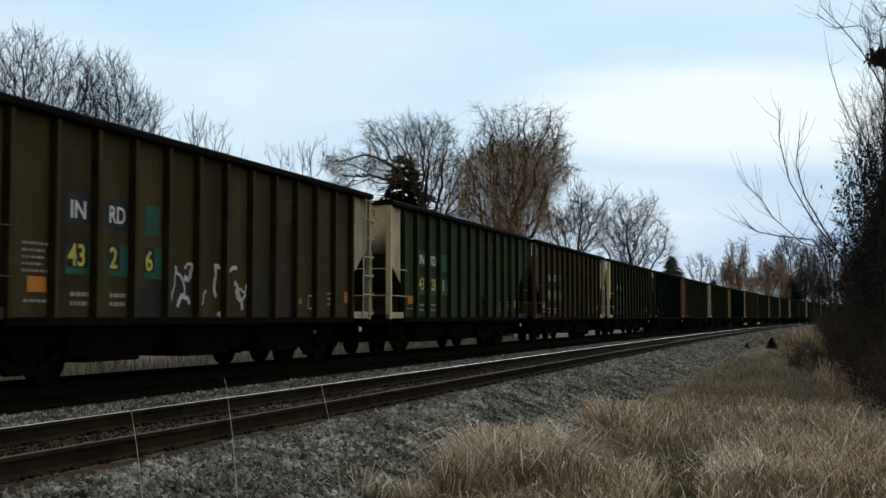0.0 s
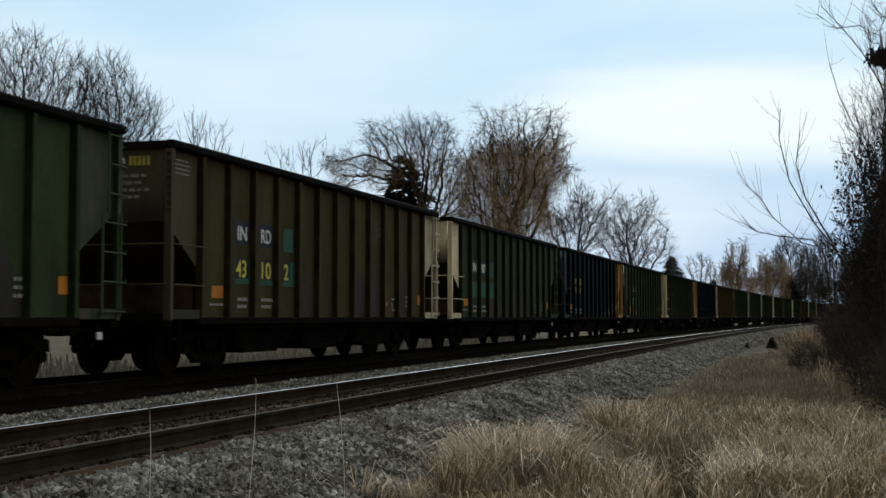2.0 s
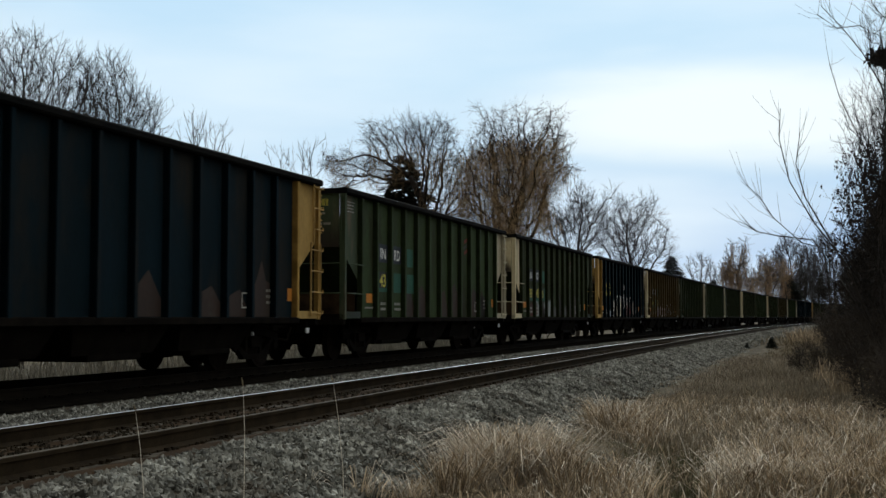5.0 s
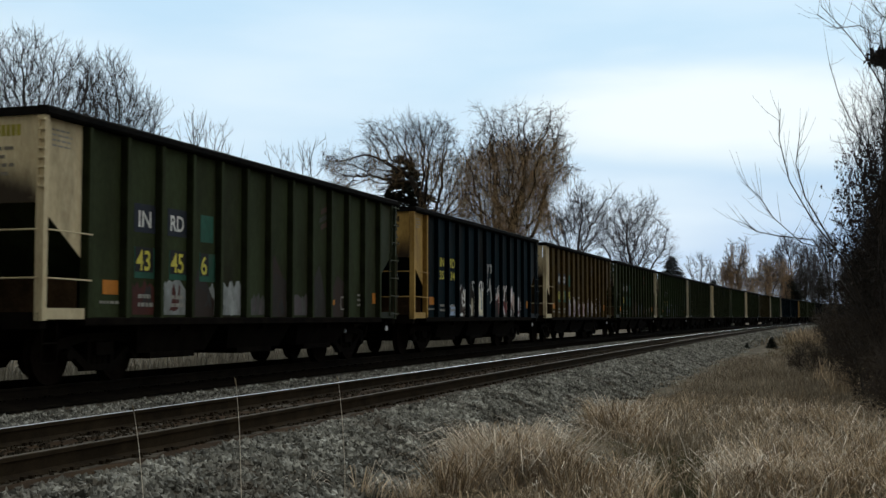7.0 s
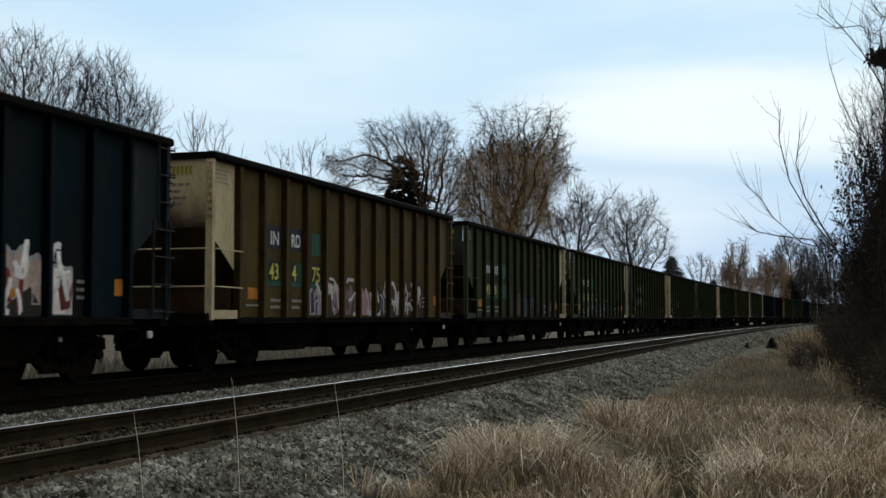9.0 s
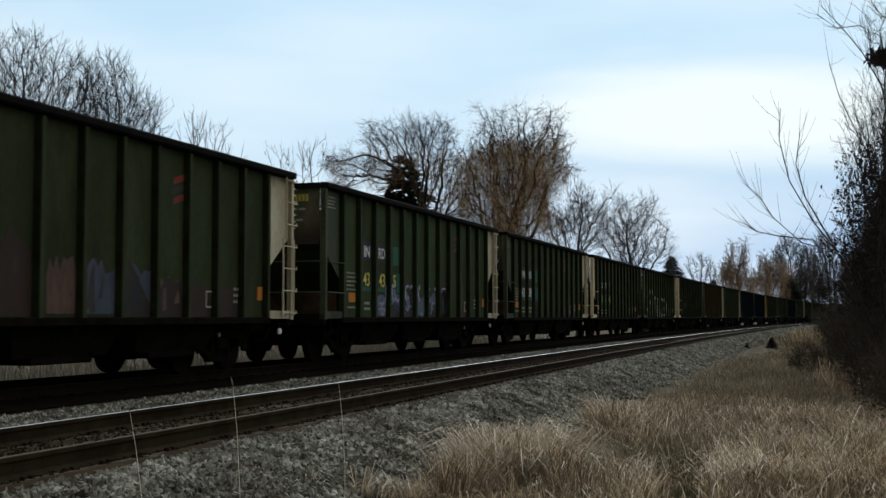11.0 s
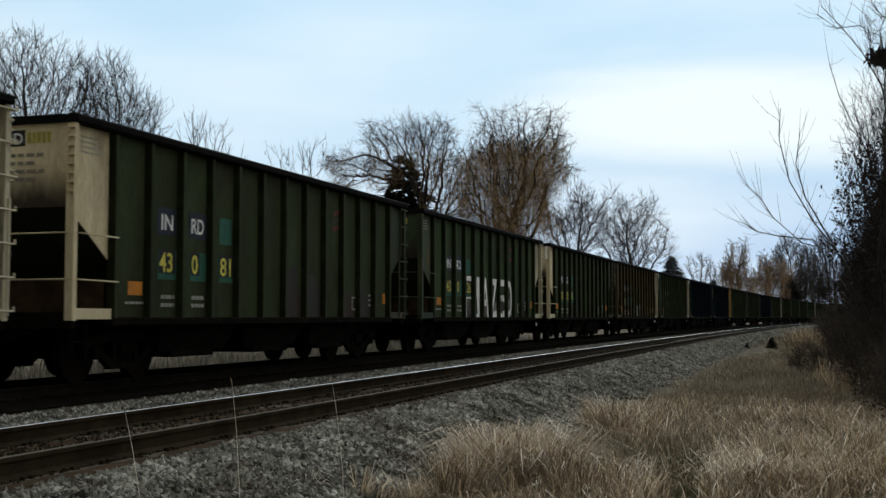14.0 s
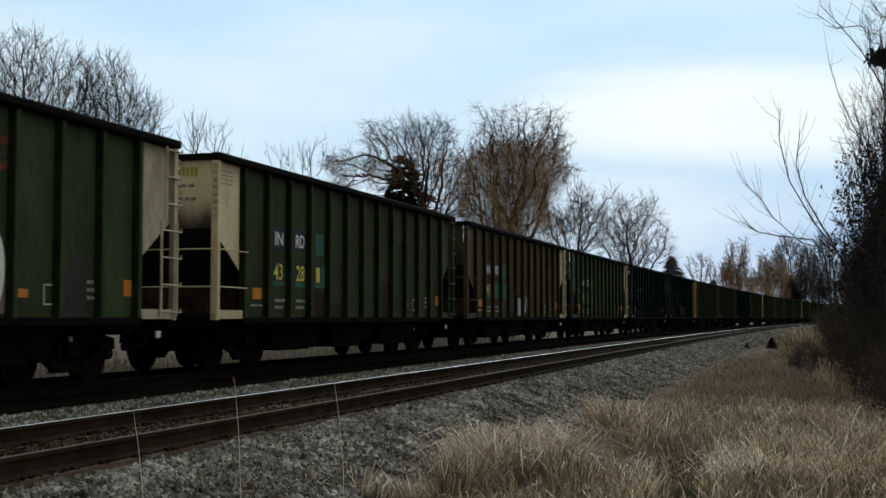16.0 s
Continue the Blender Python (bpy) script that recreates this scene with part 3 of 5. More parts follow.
def panel(car, name, s0, s1, z0, z1, colour, label, mat=None, depth=0.009):
    """A flat painted or stuck-on field on the side sheet."""
    key = (round(s1 - s0, 2), round(z1 - z0, 2), (mat or M_MARK).name)
    if key not in PANELS:
        a, b = key[0] / 2, key[1] / 2
        PANELS[key] = Shape().box(-0.003, 0.002, -a, a, -b, b).mesh(name, mat or M_MARK)
    return tinted(link(name, PANELS[key], car, label, pose(SHEET + depth, -BODY + (s0 + s1) / 2 + SET, (z0 + z1) / 2)), colour)


def bars(car, s0, s1, z0, z1, rows, colour=(0.30, 0.29, 0.27), seed=0, x=None):
    """Small writing that cannot be read."""
    rng = random.Random(seed)
    s = Shape()
    h = (z1 - z0) / rows
    for i in range(rows):
        p = s0
        end = s1 - rng.uniform(0, 0.25) * (s1 - s0)
        while p < end:
            q = min(end, p + rng.uniform(0.05, 0.13))
            s.box(0, 0.003, -BODY + SET + p, -BODY + SET + q, z1 - (i + 0.62) * h, z1 - i * h - 0.02)
            p = q + 0.03
    return tinted(link("small_lettering", s.mesh("small_lettering", M_MARK), car, "illegible white stencilled lines", pose(SHEET + 0.01, 0, 0)), colour, "stuff")


def graffiti(car, s0, s1, z0, z1, colours, seed, outline=None, accents=None):
    """Sprayed letter shapes, bay by bay between the ribs: a ragged field with slanted strokes and gaps over it."""
    rng = random.Random(seed)
    edges = [r + BODY for r in RIBS]
    for a, b in zip(edges, edges[1:]):
        lo, hi = max(a + 0.11, s0 + SET), min(b - 0.07, s1 + SET)
        if hi - lo < 0.25:
            continue
        w, hh = hi - lo, (z1 - z0) * rng.uniform(0.8, 1.05)
        n = 9
        edge = [(lo - BODY + w * i / n, z0 + hh * (rng.uniform(0.72, 1.0) - 0.10 * (i in (0, n)))) for i in range(n + 1)]
        if outline:
            s = Shape()
            pts = [(lo - BODY, z0)] + [(hi - BODY, z0)] + [(y, z + 0.07) for y, z in reversed(edge)]
            s.add([(0, y, z) for y, z in pts], [tuple(range(len(pts)))])
            tinted(link("graffiti", s.mesh("graffiti", M_TAG), car, "faded sprayed outline", pose(SHEET + 0.0065, 0, 0)), outline)
        main = rng.choice(colours)
        s = Shape()
        pts = [(lo - BODY + 0.02, z0 + 0.02)] + [(hi - BODY - 0.02, z0 + 0.02)] + [(y, z) for y, z in reversed(edge)]
        s.add([(0, y, z) for y, z in pts], [tuple(range(len(pts)))])
        tinted(link("graffiti", s.mesh("graffiti", M_TAG), car, "faded sprayed letter shapes", pose(SHEET + 0.008, 0, 0)), main)
        s = Shape()
        for i in range(rng.choice((2, 3))):
            c = lo - BODY + w * rng.uniform(0.12, 0.85)
            g, k = rng.uniform(0.04, 0.10), rng.uniform(-0.12, 0.12)
            za, zb = z0 + hh * rng.uniform(0.0, 0.3), z0 + hh * rng.uniform(0.55, 0.85)
            x = 0.0006 * i
            s.add([(x, max(lo - BODY, c - g), za), (x, min(hi - BODY, c + g), za + 0.03), (x, min(hi - BODY, c + g * 0.6 + k), zb), (x, (c + k), zb + 0.05), (x, max(lo - BODY, c - g * 0.8 + k), zb - 0.06)], [(0, 1, 2, 3, 4)])
        other = rng.choice(accents) if accents else rng.choice([tuple(v * 0.3 for v in main), rng.choice(colours), rng.choice(colours), (0.03, 0.03, 0.03)])
        tinted(link("graffiti", s.mesh("graffiti", M_TAG), car, "faded sprayed strokes", pose(SHEET + 0.0095, 0, 0)), other, "stuff")


def strokes(car, s0, s1, z0, z1, colour, seed, n=5):
    """Thin sprayed outlines."""
    rng = random.Random(seed)
    edges = [r + BODY for r in RIBS]
    for a, b in zip(edges, edges[1:]):
        lo, hi = max(a + 0.16, s0 + SET), min(b - 0.1, s1 + SET)
        if hi - lo < 0.3:
            continue
        s = Shape()
        for i in range(n):
            p = Vector((0, rng.uniform(lo, hi) - BODY, rng.uniform(z0, z1)))
            pts = [p.copy()]
            d = rng.uniform(0, 6.28)
            for _ in range(5):
                d += rng.uniform(-1.1, 1.1)
                p = p + Vector((0, math.cos(d) * 0.10, math.sin(d) * 0.17))
                p.y, p.z = max(lo - BODY, min(hi - BODY, p.y)), max(z0, min(z1, p.z))
                pts.append(p.copy())
            wd = rng.uniform(0.02, 0.05)
            for q, r2 in zip(pts, pts[1:]):
                t = (r2 - q)
                if t.length < 0.02:
                    continue
                nrm = Vector((0, -t.z, t.y)).normalized() * wd
                s.add([q - nrm, r2 - nrm, r2 + nrm, q + nrm], [(0, 1, 2, 3)])
        for j, v in enumerate(s.V):
            s.V[j] = (v[0] + 0.0004 * (j // 4), v[1], v[2])
        tinted(link("graffiti", s.mesh("graffiti", M_TAG), car, "thin sprayed white outlines", pose(SHEET + 0.012, 0, 0)), colour, "stuff")


def build_car(n, paint, cream, end_colour, label):
    """A hopper car with its parts. cream: which end carries the light paint (-1 leading, 1 trailing, 0 none)."""
    car = tagged(new("hopper_car"), label, "railway car", "cars of the coal train")
    col = PAINT[paint]
    tinted(link("body", CM["body"], car), col)
    for y in RIBS:
        edge = end_colour == GOLD and cream and y == RIBS[0 if cream < 0 else -1]
        for k in (1, -1):
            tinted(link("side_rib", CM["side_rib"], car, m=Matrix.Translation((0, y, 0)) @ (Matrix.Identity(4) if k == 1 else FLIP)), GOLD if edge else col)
    link("top_chord", CM["top_chord"], car, "black top chord")
    tinted(link("side_sill", CM["side_sill"], car), col)
    link("centre_sill", CM["centre_sill"], car)
    for y in (-3.15, 0.0, 3.15):
        link("hopper_bay", CM["hopper_bay"], car, m=pose(0, y, 0))
    for k in (-1, 1):
        m = Matrix.Identity(4) if k == -1 else TURN
        c = end_colour if cream == k else col
        lab = ("golden yellow end paint" if end_colour == GOLD else "pale cream end paint") if cream == k else ""
        for sx in (-1, 1):
            tinted(link("end_bay_panel", CM["end_bay_panel"], car, lab, Matrix.Translation((sx * 1.46, 0, 0)) @ m), c)
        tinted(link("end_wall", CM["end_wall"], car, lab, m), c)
        link("end_sill", CM["end_sill"], car, m=m)
        link("end_bulkhead", CM["end_bulkhead"], car, "rusty steel bulkhead under the slope", m)
        link("coupler", CM["coupler"], car, m=m)
        for sx in (-1, 1):
            tinted(link("corner_post", CM["corner_post"], car, lab, Matrix.Translation((sx * 1.5, k * BODY, 0)) @ Matrix.Diagonal((sx, -k, 1, 1))), c)
        tinted(link("sill_step_plate", CM["sill_step_plate"], car, lab, m if k == -1 else Matrix.Translation((0, 2 * BODY - 1.05, 0))), tuple(v * (0.85 if cream == k else 0.45) for v in c))
        bogie = link("bogie", CM["bogie"], car, m=pose(0, k * (BODY - 2.15), 0))
        for sx in (0, 1):
            fm = Matrix.Identity(4) if sx else FLIP
            link("side_frame", CM["side_frame"], bogie, m=fm)
            for w in (-0.89, 0.89):
                link("bearing_cap", CM["bearing_cap"], bogie, m=Matrix.Translation((0, w, 0)) @ fm)
        for w in (-0.89, 0.89):
            link("wheelset", CM["wheelset"], bogie, "brown steel wheels on an axle", pose(0, w, 0.457))
        if k == 1 and n not in (3, 13):
            link("wear_plate", CM["wear_plate"], bogie, "small pale plate standing for a glint", pose(0.0, -0.1, 0) @ Matrix.Diagonal((1, 0.5, 1, 1)))
            link("wear_plate", CM["wear_plate"], car, "pale plate standing for a glint near the end sill", pose(0.32, BODY - 0.28, -0.27) @ Matrix.Diagonal((1, 1.3, 1.45, 1)))
            link("plate_bracket", CM["plate_bracket"], car)
    c = end_colour if cream == -1 else col
    tinted(link("grab_iron", CM["grab_iron"], car, "steel handrails across the end"), c)
    tinted(link("rung_bracket", CM["rung_bracket"], car, "short steel rungs on the corner post"), c)
    tinted(link("ladder", CM["ladder"], car, "steel ladder at the trailing corner"), end_colour if cream == 1 else col)
    link("stirrup_step", CM["stirrup_step"], car, "hanging steel step")
    return car


WHITE, YELLOW, TEAL, ORANGE, DARKBLUE, BLACK = (0.74, 0.74, 0.74), (0.62, 0.55, 0.08), (0.018, 0.090, 0.060), (0.52, 0.19, 0.02), (0.010, 0.014, 0.028), (0.008, 0.008, 0.008)


def mark_car(car, digits, seed, number=YELLOW, patch=True, z_in=2.49, mark=WHITE, z_num=1.79, h_num=0.33, light=True):
    """Reporting mark, car number, placards and stencils on the side."""
    rng = random.Random(seed)
    if patch:
        panel(car, "dark_patch", 2.24, 3.02, 2.40, 2.86, DARKBLUE, "dark blue painted-out field")
        panel(car, "dark_patch", 3.28, 4.06, 2.40, 2.86, DARKBLUE, "dark blue painted-out field")
        panel(car, "teal_patch", 4.40, 4.86, 2.36, 2.84, TEAL, "teal painted-out field", M_TAG)
    letters(car, "IN", 2.36, z_in, 0.27, 0.38, mark, "stencilled reporting mark letters")
    letters(car, "RD", 3.36, z_in, 0.27, 0.44, mark, "stencilled reporting mark letters")
    spots = (2.30, 3.38, 4.42)
    for text, s in zip(digits, spots):
        if patch:
            panel(car, "teal_patch", s - 0.04, s + 0.56, 1.66, 2.16, TEAL, "teal painted-out field", M_TAG)
            if text:
                panel(car, "dark_patch", s - 0.02, s + 0.24 * len(text) + 0.04, 1.76, 2.16, BLACK, "black number field", depth=0.0125)
        if text:
            ob = letters(car, text, s, z_num, h_num, 0.21 * len(text), number, "yellow car number" if number == YELLOW else "white car number")
            ob.matrix_basis = Matrix.Translation((0.004, 0, 0)) @ ob.matrix_basis
    panel(car, "orange_placard", 1.38, 1.80, 1.38, 1.60, ORANGE, "square orange placard")
    panel(car, "orange_placard", 13.0, 13.36, 1.36, 1.62, ORANGE, "square orange placard")
    if rng.random() < 0.5:
        panel(car, "orange_placard", 10.35, 10.6, 1.30, 1.42, ORANGE, "small orange patch")
    bars(car, 1.30, 1.98, 1.20, 1.30, 1, seed=seed)
    bars(car, 2.38, 2.85, 1.15, 1.42, 2, seed=seed + 1)
    bars(car, 3.40, 3.90, 1.15, 1.42, 2, seed=seed + 2)
    bars(car, 12.0, 12.35, 1.25, 1.60, 3, seed=seed + 3)
    bars(car, 0.05, 0.6, 3.45, 3.75, 4, seed=seed + 4).matrix_basis = pose(1.47, 0, 0)
    frame_box = Shape()
    for a, b, c, d in ((10.95, 11.3, 1.20, 1.225), (10.95, 11.3, 1.475, 1.50), (10.95, 10.975, 1.2, 1.5), (11.275, 11.3, 1.2, 1.5)):
        frame_box.box(0, 0.003, -BODY + SET + a, -BODY + SET + b, c, d)
    tinted(link("stencil_box", frame_box.mesh("stencil_box", M_MARK), car, "white stencilled box", pose(SHEET + 0.009, 0, 0)), (0.45, 0.44, 0.42))
    # reporting mark, number and stencils on the leading end
    s = Shape()
    for i in range(5):
        s.box(0.74 + 0.085 * i, 0.80 + 0.085 * i, -BODY - 0.012, -BODY - 0.006, 3.60, 3.76)
    tinted(link("small_lettering", s.mesh("small_lettering", M_MARK), car, "illegible end number"), (0.36, 0.32, 0.05) if patch else (0.05, 0.035, 0.015), "stuff")
    if patch:
        field = Shape().box(0.08, 0.70, -BODY - 0.009, -BODY - 0.0052, 3.56, 3.80).mesh("dark_patch", M_MARK)
        tinted(link("dark_patch", field, car, "dark painted-out field on the end"), BLACK if light else (0.02, 0.025, 0.015))
    me = glyph("INRD")
    xs = [v.co.x for v in me.vertices]
    w = max(xs) - min(xs)
    m = Matrix.Translation((0.12, -BODY - 0.0125, 3.60)) @ Matrix(((1, 0, 0, 0), (0, 0, -1, 0), (0, 1, 0, 0), (0, 0, 0, 1))) @ Matrix.Diagonal((0.54 / w, 0.16, 1, 1)) @ Matrix.Translation((-min(xs), 0, 0))
    tinted(link("lettering", me, car, "stencilled reporting mark on the end", m), mark if patch else (0.05, 0.035, 0.015))
    s = Shape()
    for i in range(4):
        p = -0.1
        while p < 1.05 - 0.2 * (i % 2):
            q = p + rng.uniform(0.06, 0.18)
            s.box(p, q, -BODY - 0.012, -BODY - 0.006, 3.40 - 0.12 * i, 3.45 - 0.12 * i)
            p = q + 0.04
    tinted(link("small_lettering", s.mesh("small_lettering", M_MARK), car, "illegible stencilled lines on the end"), (0.22, 0.20, 0.17), "stuff")


def emblem(car, strong=1.0):
    """A faded slanted red emblem, drawn as plain shapes."""
    for z0, k in ((3.30, 1.0), (2.96, 1.0)):
        s = Shape()
        s.prism([(-0.22, -0.02), (0.20, 0.10), (0.20, 0.21), (-0.22, 0.09)], 0, 0.003, "x")
        tinted(link("emblem_bar", s.mesh("emblem_bar", M_TAG), car, "faded red slanted bar", pose(SHEET + 0.008, -BODY + 10.22, z0)), (0.20 * strong, 0.030, 0.022))
    s = Shape().prism([(-0.30, -0.02), (0.30, 0.15), (0.30, 0.25), (-0.30, 0.08)], 0, 0.003, "x")
    tinted(link("emblem_bar", s.mesh("emblem_bar", M_TAG), car, "faded dark slanted bar", pose(SHEET + 0.008, -BODY + 10.22, 3.11)), (0.035, 0.035, 0.03))


def coal_streaks(car, seed, n=3):
    """Dark rust and coal stains that run down from the bay ridges."""
    rng = random.Random(seed)
    for _ in range(n):
        k = rng.choice((3, 4, 6, 7, 8, 9, 10))
        a, b = RIBS[k] + 0.1, RIBS[k + 1] - 0.1
        h = rng.uniform(0.3, 1.3)
        s = Shape()
        pts = [(a, 1.04), (b, 1.04), (b, 1.04 + h * rng.uniform(0.2, 0.9)), ((a + b) / 2 + rng.uniform(-0.2, 0.2), 1.04 + h), (a, 1.04 + h * rng.uniform(0.2, 0.8))]
        s.prism(pts, 0, 0.002, "x")
        tinted(link("rust_stain", s.mesh("rust_stain", M_TAG), car, "dark rust stain", pose(SHEET + 0.0065, 0, 0)), rng.choice([(0.030, 0.016, 0.010), (0.022, 0.018, 0.014)]))


# paint, light end, its colour, number fields, emblem strength, extra offset along the train
TRAIN = {0: ("green", 1, ("43", "1", ""), 0.6, 0), 1: ("olive", 1, ("43", "2", "6"), 0.3, 0.06), 2: ("green", -1, ("43", "28", "0"), 0.5, 0), 3: ("olive", 1, ("43", "10", "2"), 0.3, 0),
         4: ("deep", -1, ("", "", ""), 0.4, -0.03), 5: ("navy", 1, ("35", "4", ""), 0, 0), 6: ("green", 1, ("43", "", ""), 0.9, -0.05), 7: ("deep", -1, ("43", "45", "6"), 0.3, -0.12),
         8: ("navy", -1, ("35", "34", ""), 0, -0.15), 9: ("brown", -1, ("43", "4", "75"), 0.3, -0.17), 10: ("deep", 1, ("43", "8", ""), 1.0, 0.0), 11: ("green", 1, ("43", "43", "5"), 0.7, 0.2),
         12: ("deep", 1, ("43", "38", ""), 0.8, 0.08), 13: ("deep", -1, ("43", "0", "81"), 0.6, 0.03), 14: ("green", 1, ("43", "0", "26"), 0.7, -0.03), 15: ("deep", -1, ("43", "28", "1"), 0.3, -0.1),
         16: ("olive", 1, ("43", "", ""), 0.3, -0.1)}
WORDS = {"olive": "olive brown", "green": "faded dark green", "deep": "grimy dark green", "navy": "dark navy blue", "brown": "dull mustard brown"}


def build_train():
    rng = random.Random(11)
    last = None
    for n in range(0, 34):
        if n in TRAIN:
            paint, cream, digits, em, off = TRAIN[n]
        else:
            paint, cream, em, off = rng.choice(["green", "deep", "deep", "green", "navy"]), rng.choice([0, 0, 0, 1]), 0.4, 0
            digits = ("43", str(rng.randint(0, 9)), "")
        ec = GOLD if paint == "navy" else CREAM if cream < 0 else GREYED
        label = "%s ribbed steel coal hopper car with %s end" % (WORDS[paint], "plain painted" if not cream else "golden" if paint == "navy" else "cream")
        car = build_car(n, paint, cream, ec, label)
        if paint == "navy":
            mark_car(car, digits, 100 + n * 7, YELLOW, False, 2.50, YELLOW, 2.13, 0.25)
        else:
            mark_car(car, digits, 100 + n * 7, WHITE if n in (8, 12) else YELLOW, light=cream == -1)
            if em:
                emblem(car, em)
        if n in (1, 11, 12):
            bars(car, 1.25, 1.85, 1.62, 2.10, 5, (0.26, 0.25, 0.22), n)
        if n < 18:
            coal_streaks(car, n, 7)
        CARS.append((n, off, car))
    cars = {n: c for n, _, c in CARS}
    GREY, PINK, LILAC = (0.42, 0.42, 0.42), (0.34, 0.22, 0.22), (0.26, 0.24, 0.30)
    strokes(cars[1], 5.2, 8.4, 1.08, 1.95, (0.6, 0.6, 0.6), 5, 5)
    graffiti(cars[7], 2.2, 6.4, 1.05, 1.75, [(0.26, 0.28, 0.28), (0.06, 0.014, 0.01), (0.34, 0.36, 0.36)], 8)
    graffiti(cars[7], 6.4, 9.4, 1.05, 1.55, [(0.09, 0.075, 0.08), (0.075, 0.075, 0.07)], 9)
    graffiti(cars[8], 3.2, 4.1, 1.06, 1.5, [(0.40, 0.50, 0.68)], 21)
    graffiti(cars[8], 4.2, 7.4, 1.06, 2.05, [(0.78, 0.74, 0.58), (0.62, 0.68, 0.78), (0.82, 0.80, 0.74)], 10, outline=(0.30, 0.32, 0.36), accents=[(0.10, 0.07, 0.06), (0.5, 0.45, 0.32), (0.28, 0.32, 0.40)])
    graffiti(cars[8], 8.3, 11.9, 1.06, 2.0, [(0.72, 0.64, 0.60), (0.78, 0.72, 0.68), (0.55, 0.42, 0.38)], 12, outline=(0.40, 0.40, 0.42), accents=[(0.18, 0.02, 0.02), (0.14, 0.018, 0.02)])
    strokes(cars[8], 7.3, 8.4, 1.5, 2.75, (0.45, 0.45, 0.45), 13, 9)
    strokes(cars[8], 4.2, 7.4, 1.1, 2.15, (0.85, 0.85, 0.85), 33, 4)
    strokes(cars[8], 8.3, 11.9, 1.1, 2.1, (0.85, 0.82, 0.82), 34, 4)
    graffiti(cars[9], 4.3, 11.0, 1.06, 1.85, [(0.36, 0.30, 0.40), (0.40, 0.24, 0.25), (0.50, 0.44, 0.44), (0.22, 0.14, 0.16)], 14)
    strokes(cars[9], 4.6, 11.8, 1.1, 1.9, (0.6, 0.56, 0.56), 35, 4)
    graffiti(cars[10], 6.3, 10.4, 1.06, 1.9, [(0.05, 0.06, 0.09), (0.09, 0.05, 0.04)], 15)
    graffiti(cars[11], 3.3, 9.5, 1.06, 1.75, [(0.12, 0.13, 0.25), (0.09, 0.11, 0.16), (0.16, 0.17, 0.27)], 16)
    strokes(cars[11], 3.3, 9.5, 1.1, 1.85, (0.26, 0.27, 0.40), 36, 4)
    for text, s, w in (("F", 4.22, 0.72), ("I", 5.55, 0.34), ("A", 6.22, 0.80), ("Z", 7.26, 0.82), ("E", 8.32, 0.76), ("D", 9.34, 0.76)):
        ob = letters(cars[14], text, s, 1.06, 1.30, w, (0.85, 0.85, 0.85), "large white sprayed letter")
        ob.matrix_basis = Matrix.Translation((-0.004, 0, 0)) @ ob.matrix_basis
    graffiti(cars[14], 4.2, 10.4, 1.06, 1.9, [(0.13, 0.13, 0.125), (0.20, 0.19, 0.185), (0.10, 0.075, 0.07)], 18)
    graffiti(cars[16], 5.5, 8.6, 1.06, 1.9, [(0.30, 0.34, 0.36), (0.16, 0.18, 0.2)], 19)
    graffiti(cars[19], 5.5, 8.6, 1.06, 2.1, [(0.6, 0.6, 0.6), (0.5, 0.5, 0.5)], 20)


build_train()


# ---- trees ----
def colonize(env, seed, count, step, kill, wob=0.2, up=0.0, starts=((0, 0, -0.15),), limit=150, clump=0.13):
    """A branching skeleton that grows from its foot until it fills the crown: env holds centre, radii and share of each lobe."""
    rg = np.random.default_rng(seed)
    cloud = []
    for c, r, share in env:
        n = max(8, int(count * share))
        hubs = max(3, n // 55) if clump else n
        d = rg.normal(size=(hubs, 3))
        d /= np.linalg.norm(d, axis=1)[:, None]
        d *= (rg.random(hubs) ** 0.36)[:, None] * 0.92
        d = d[rg.integers(0, hubs, n)] + rg.normal(0, clump or 0.02, (n, 3))
        cloud.append(np.array(c) + d * np.array(r))
    A = np.concatenate(cloud)
    P = np.array(starts, dtype=float)
    parent = [-1] * len(P)
    D = np.linalg.norm(A[:, None] - P[None], axis=2)
    near, dist = D.argmin(1), D.min(1)
    born = np.zeros(20000, dtype=int)
    for _ in range(limit):
        if len(A) < 5 or len(P) > 14000:
            break
        idx, inv = np.unique(near, return_inverse=True)
        inv = inv.reshape(-1)
        S = np.zeros((len(idx), 3))
        np.add.at(S, inv, (A - P[near]) / dist[:, None])
        S /= np.linalg.norm(S, axis=1)[:, None] + 1e-9
        S += rg.normal(0, wob, S.shape)
        S[:, 2] += up
        S /= np.linalg.norm(S, axis=1)[:, None] + 1e-9
        fresh = P[idx] + S * step
        o = len(P)
        P = np.concatenate([P, fresh])
        parent += list(idx)
        born[idx] += 1
        D = (fresh * fresh).sum(1)[None] - 2 * A @ fresh.T
        k = D.argmin(1)
        m = np.linalg.norm(A - fresh[k], axis=1)
        hit = m < dist
        near, dist = np.where(hit, k + o, near), np.where(hit, m, dist)
        keep = (dist > kill) & (born[near] < 4)
        A, near, dist = A[keep], near[keep], dist[keep]
    return P, parent


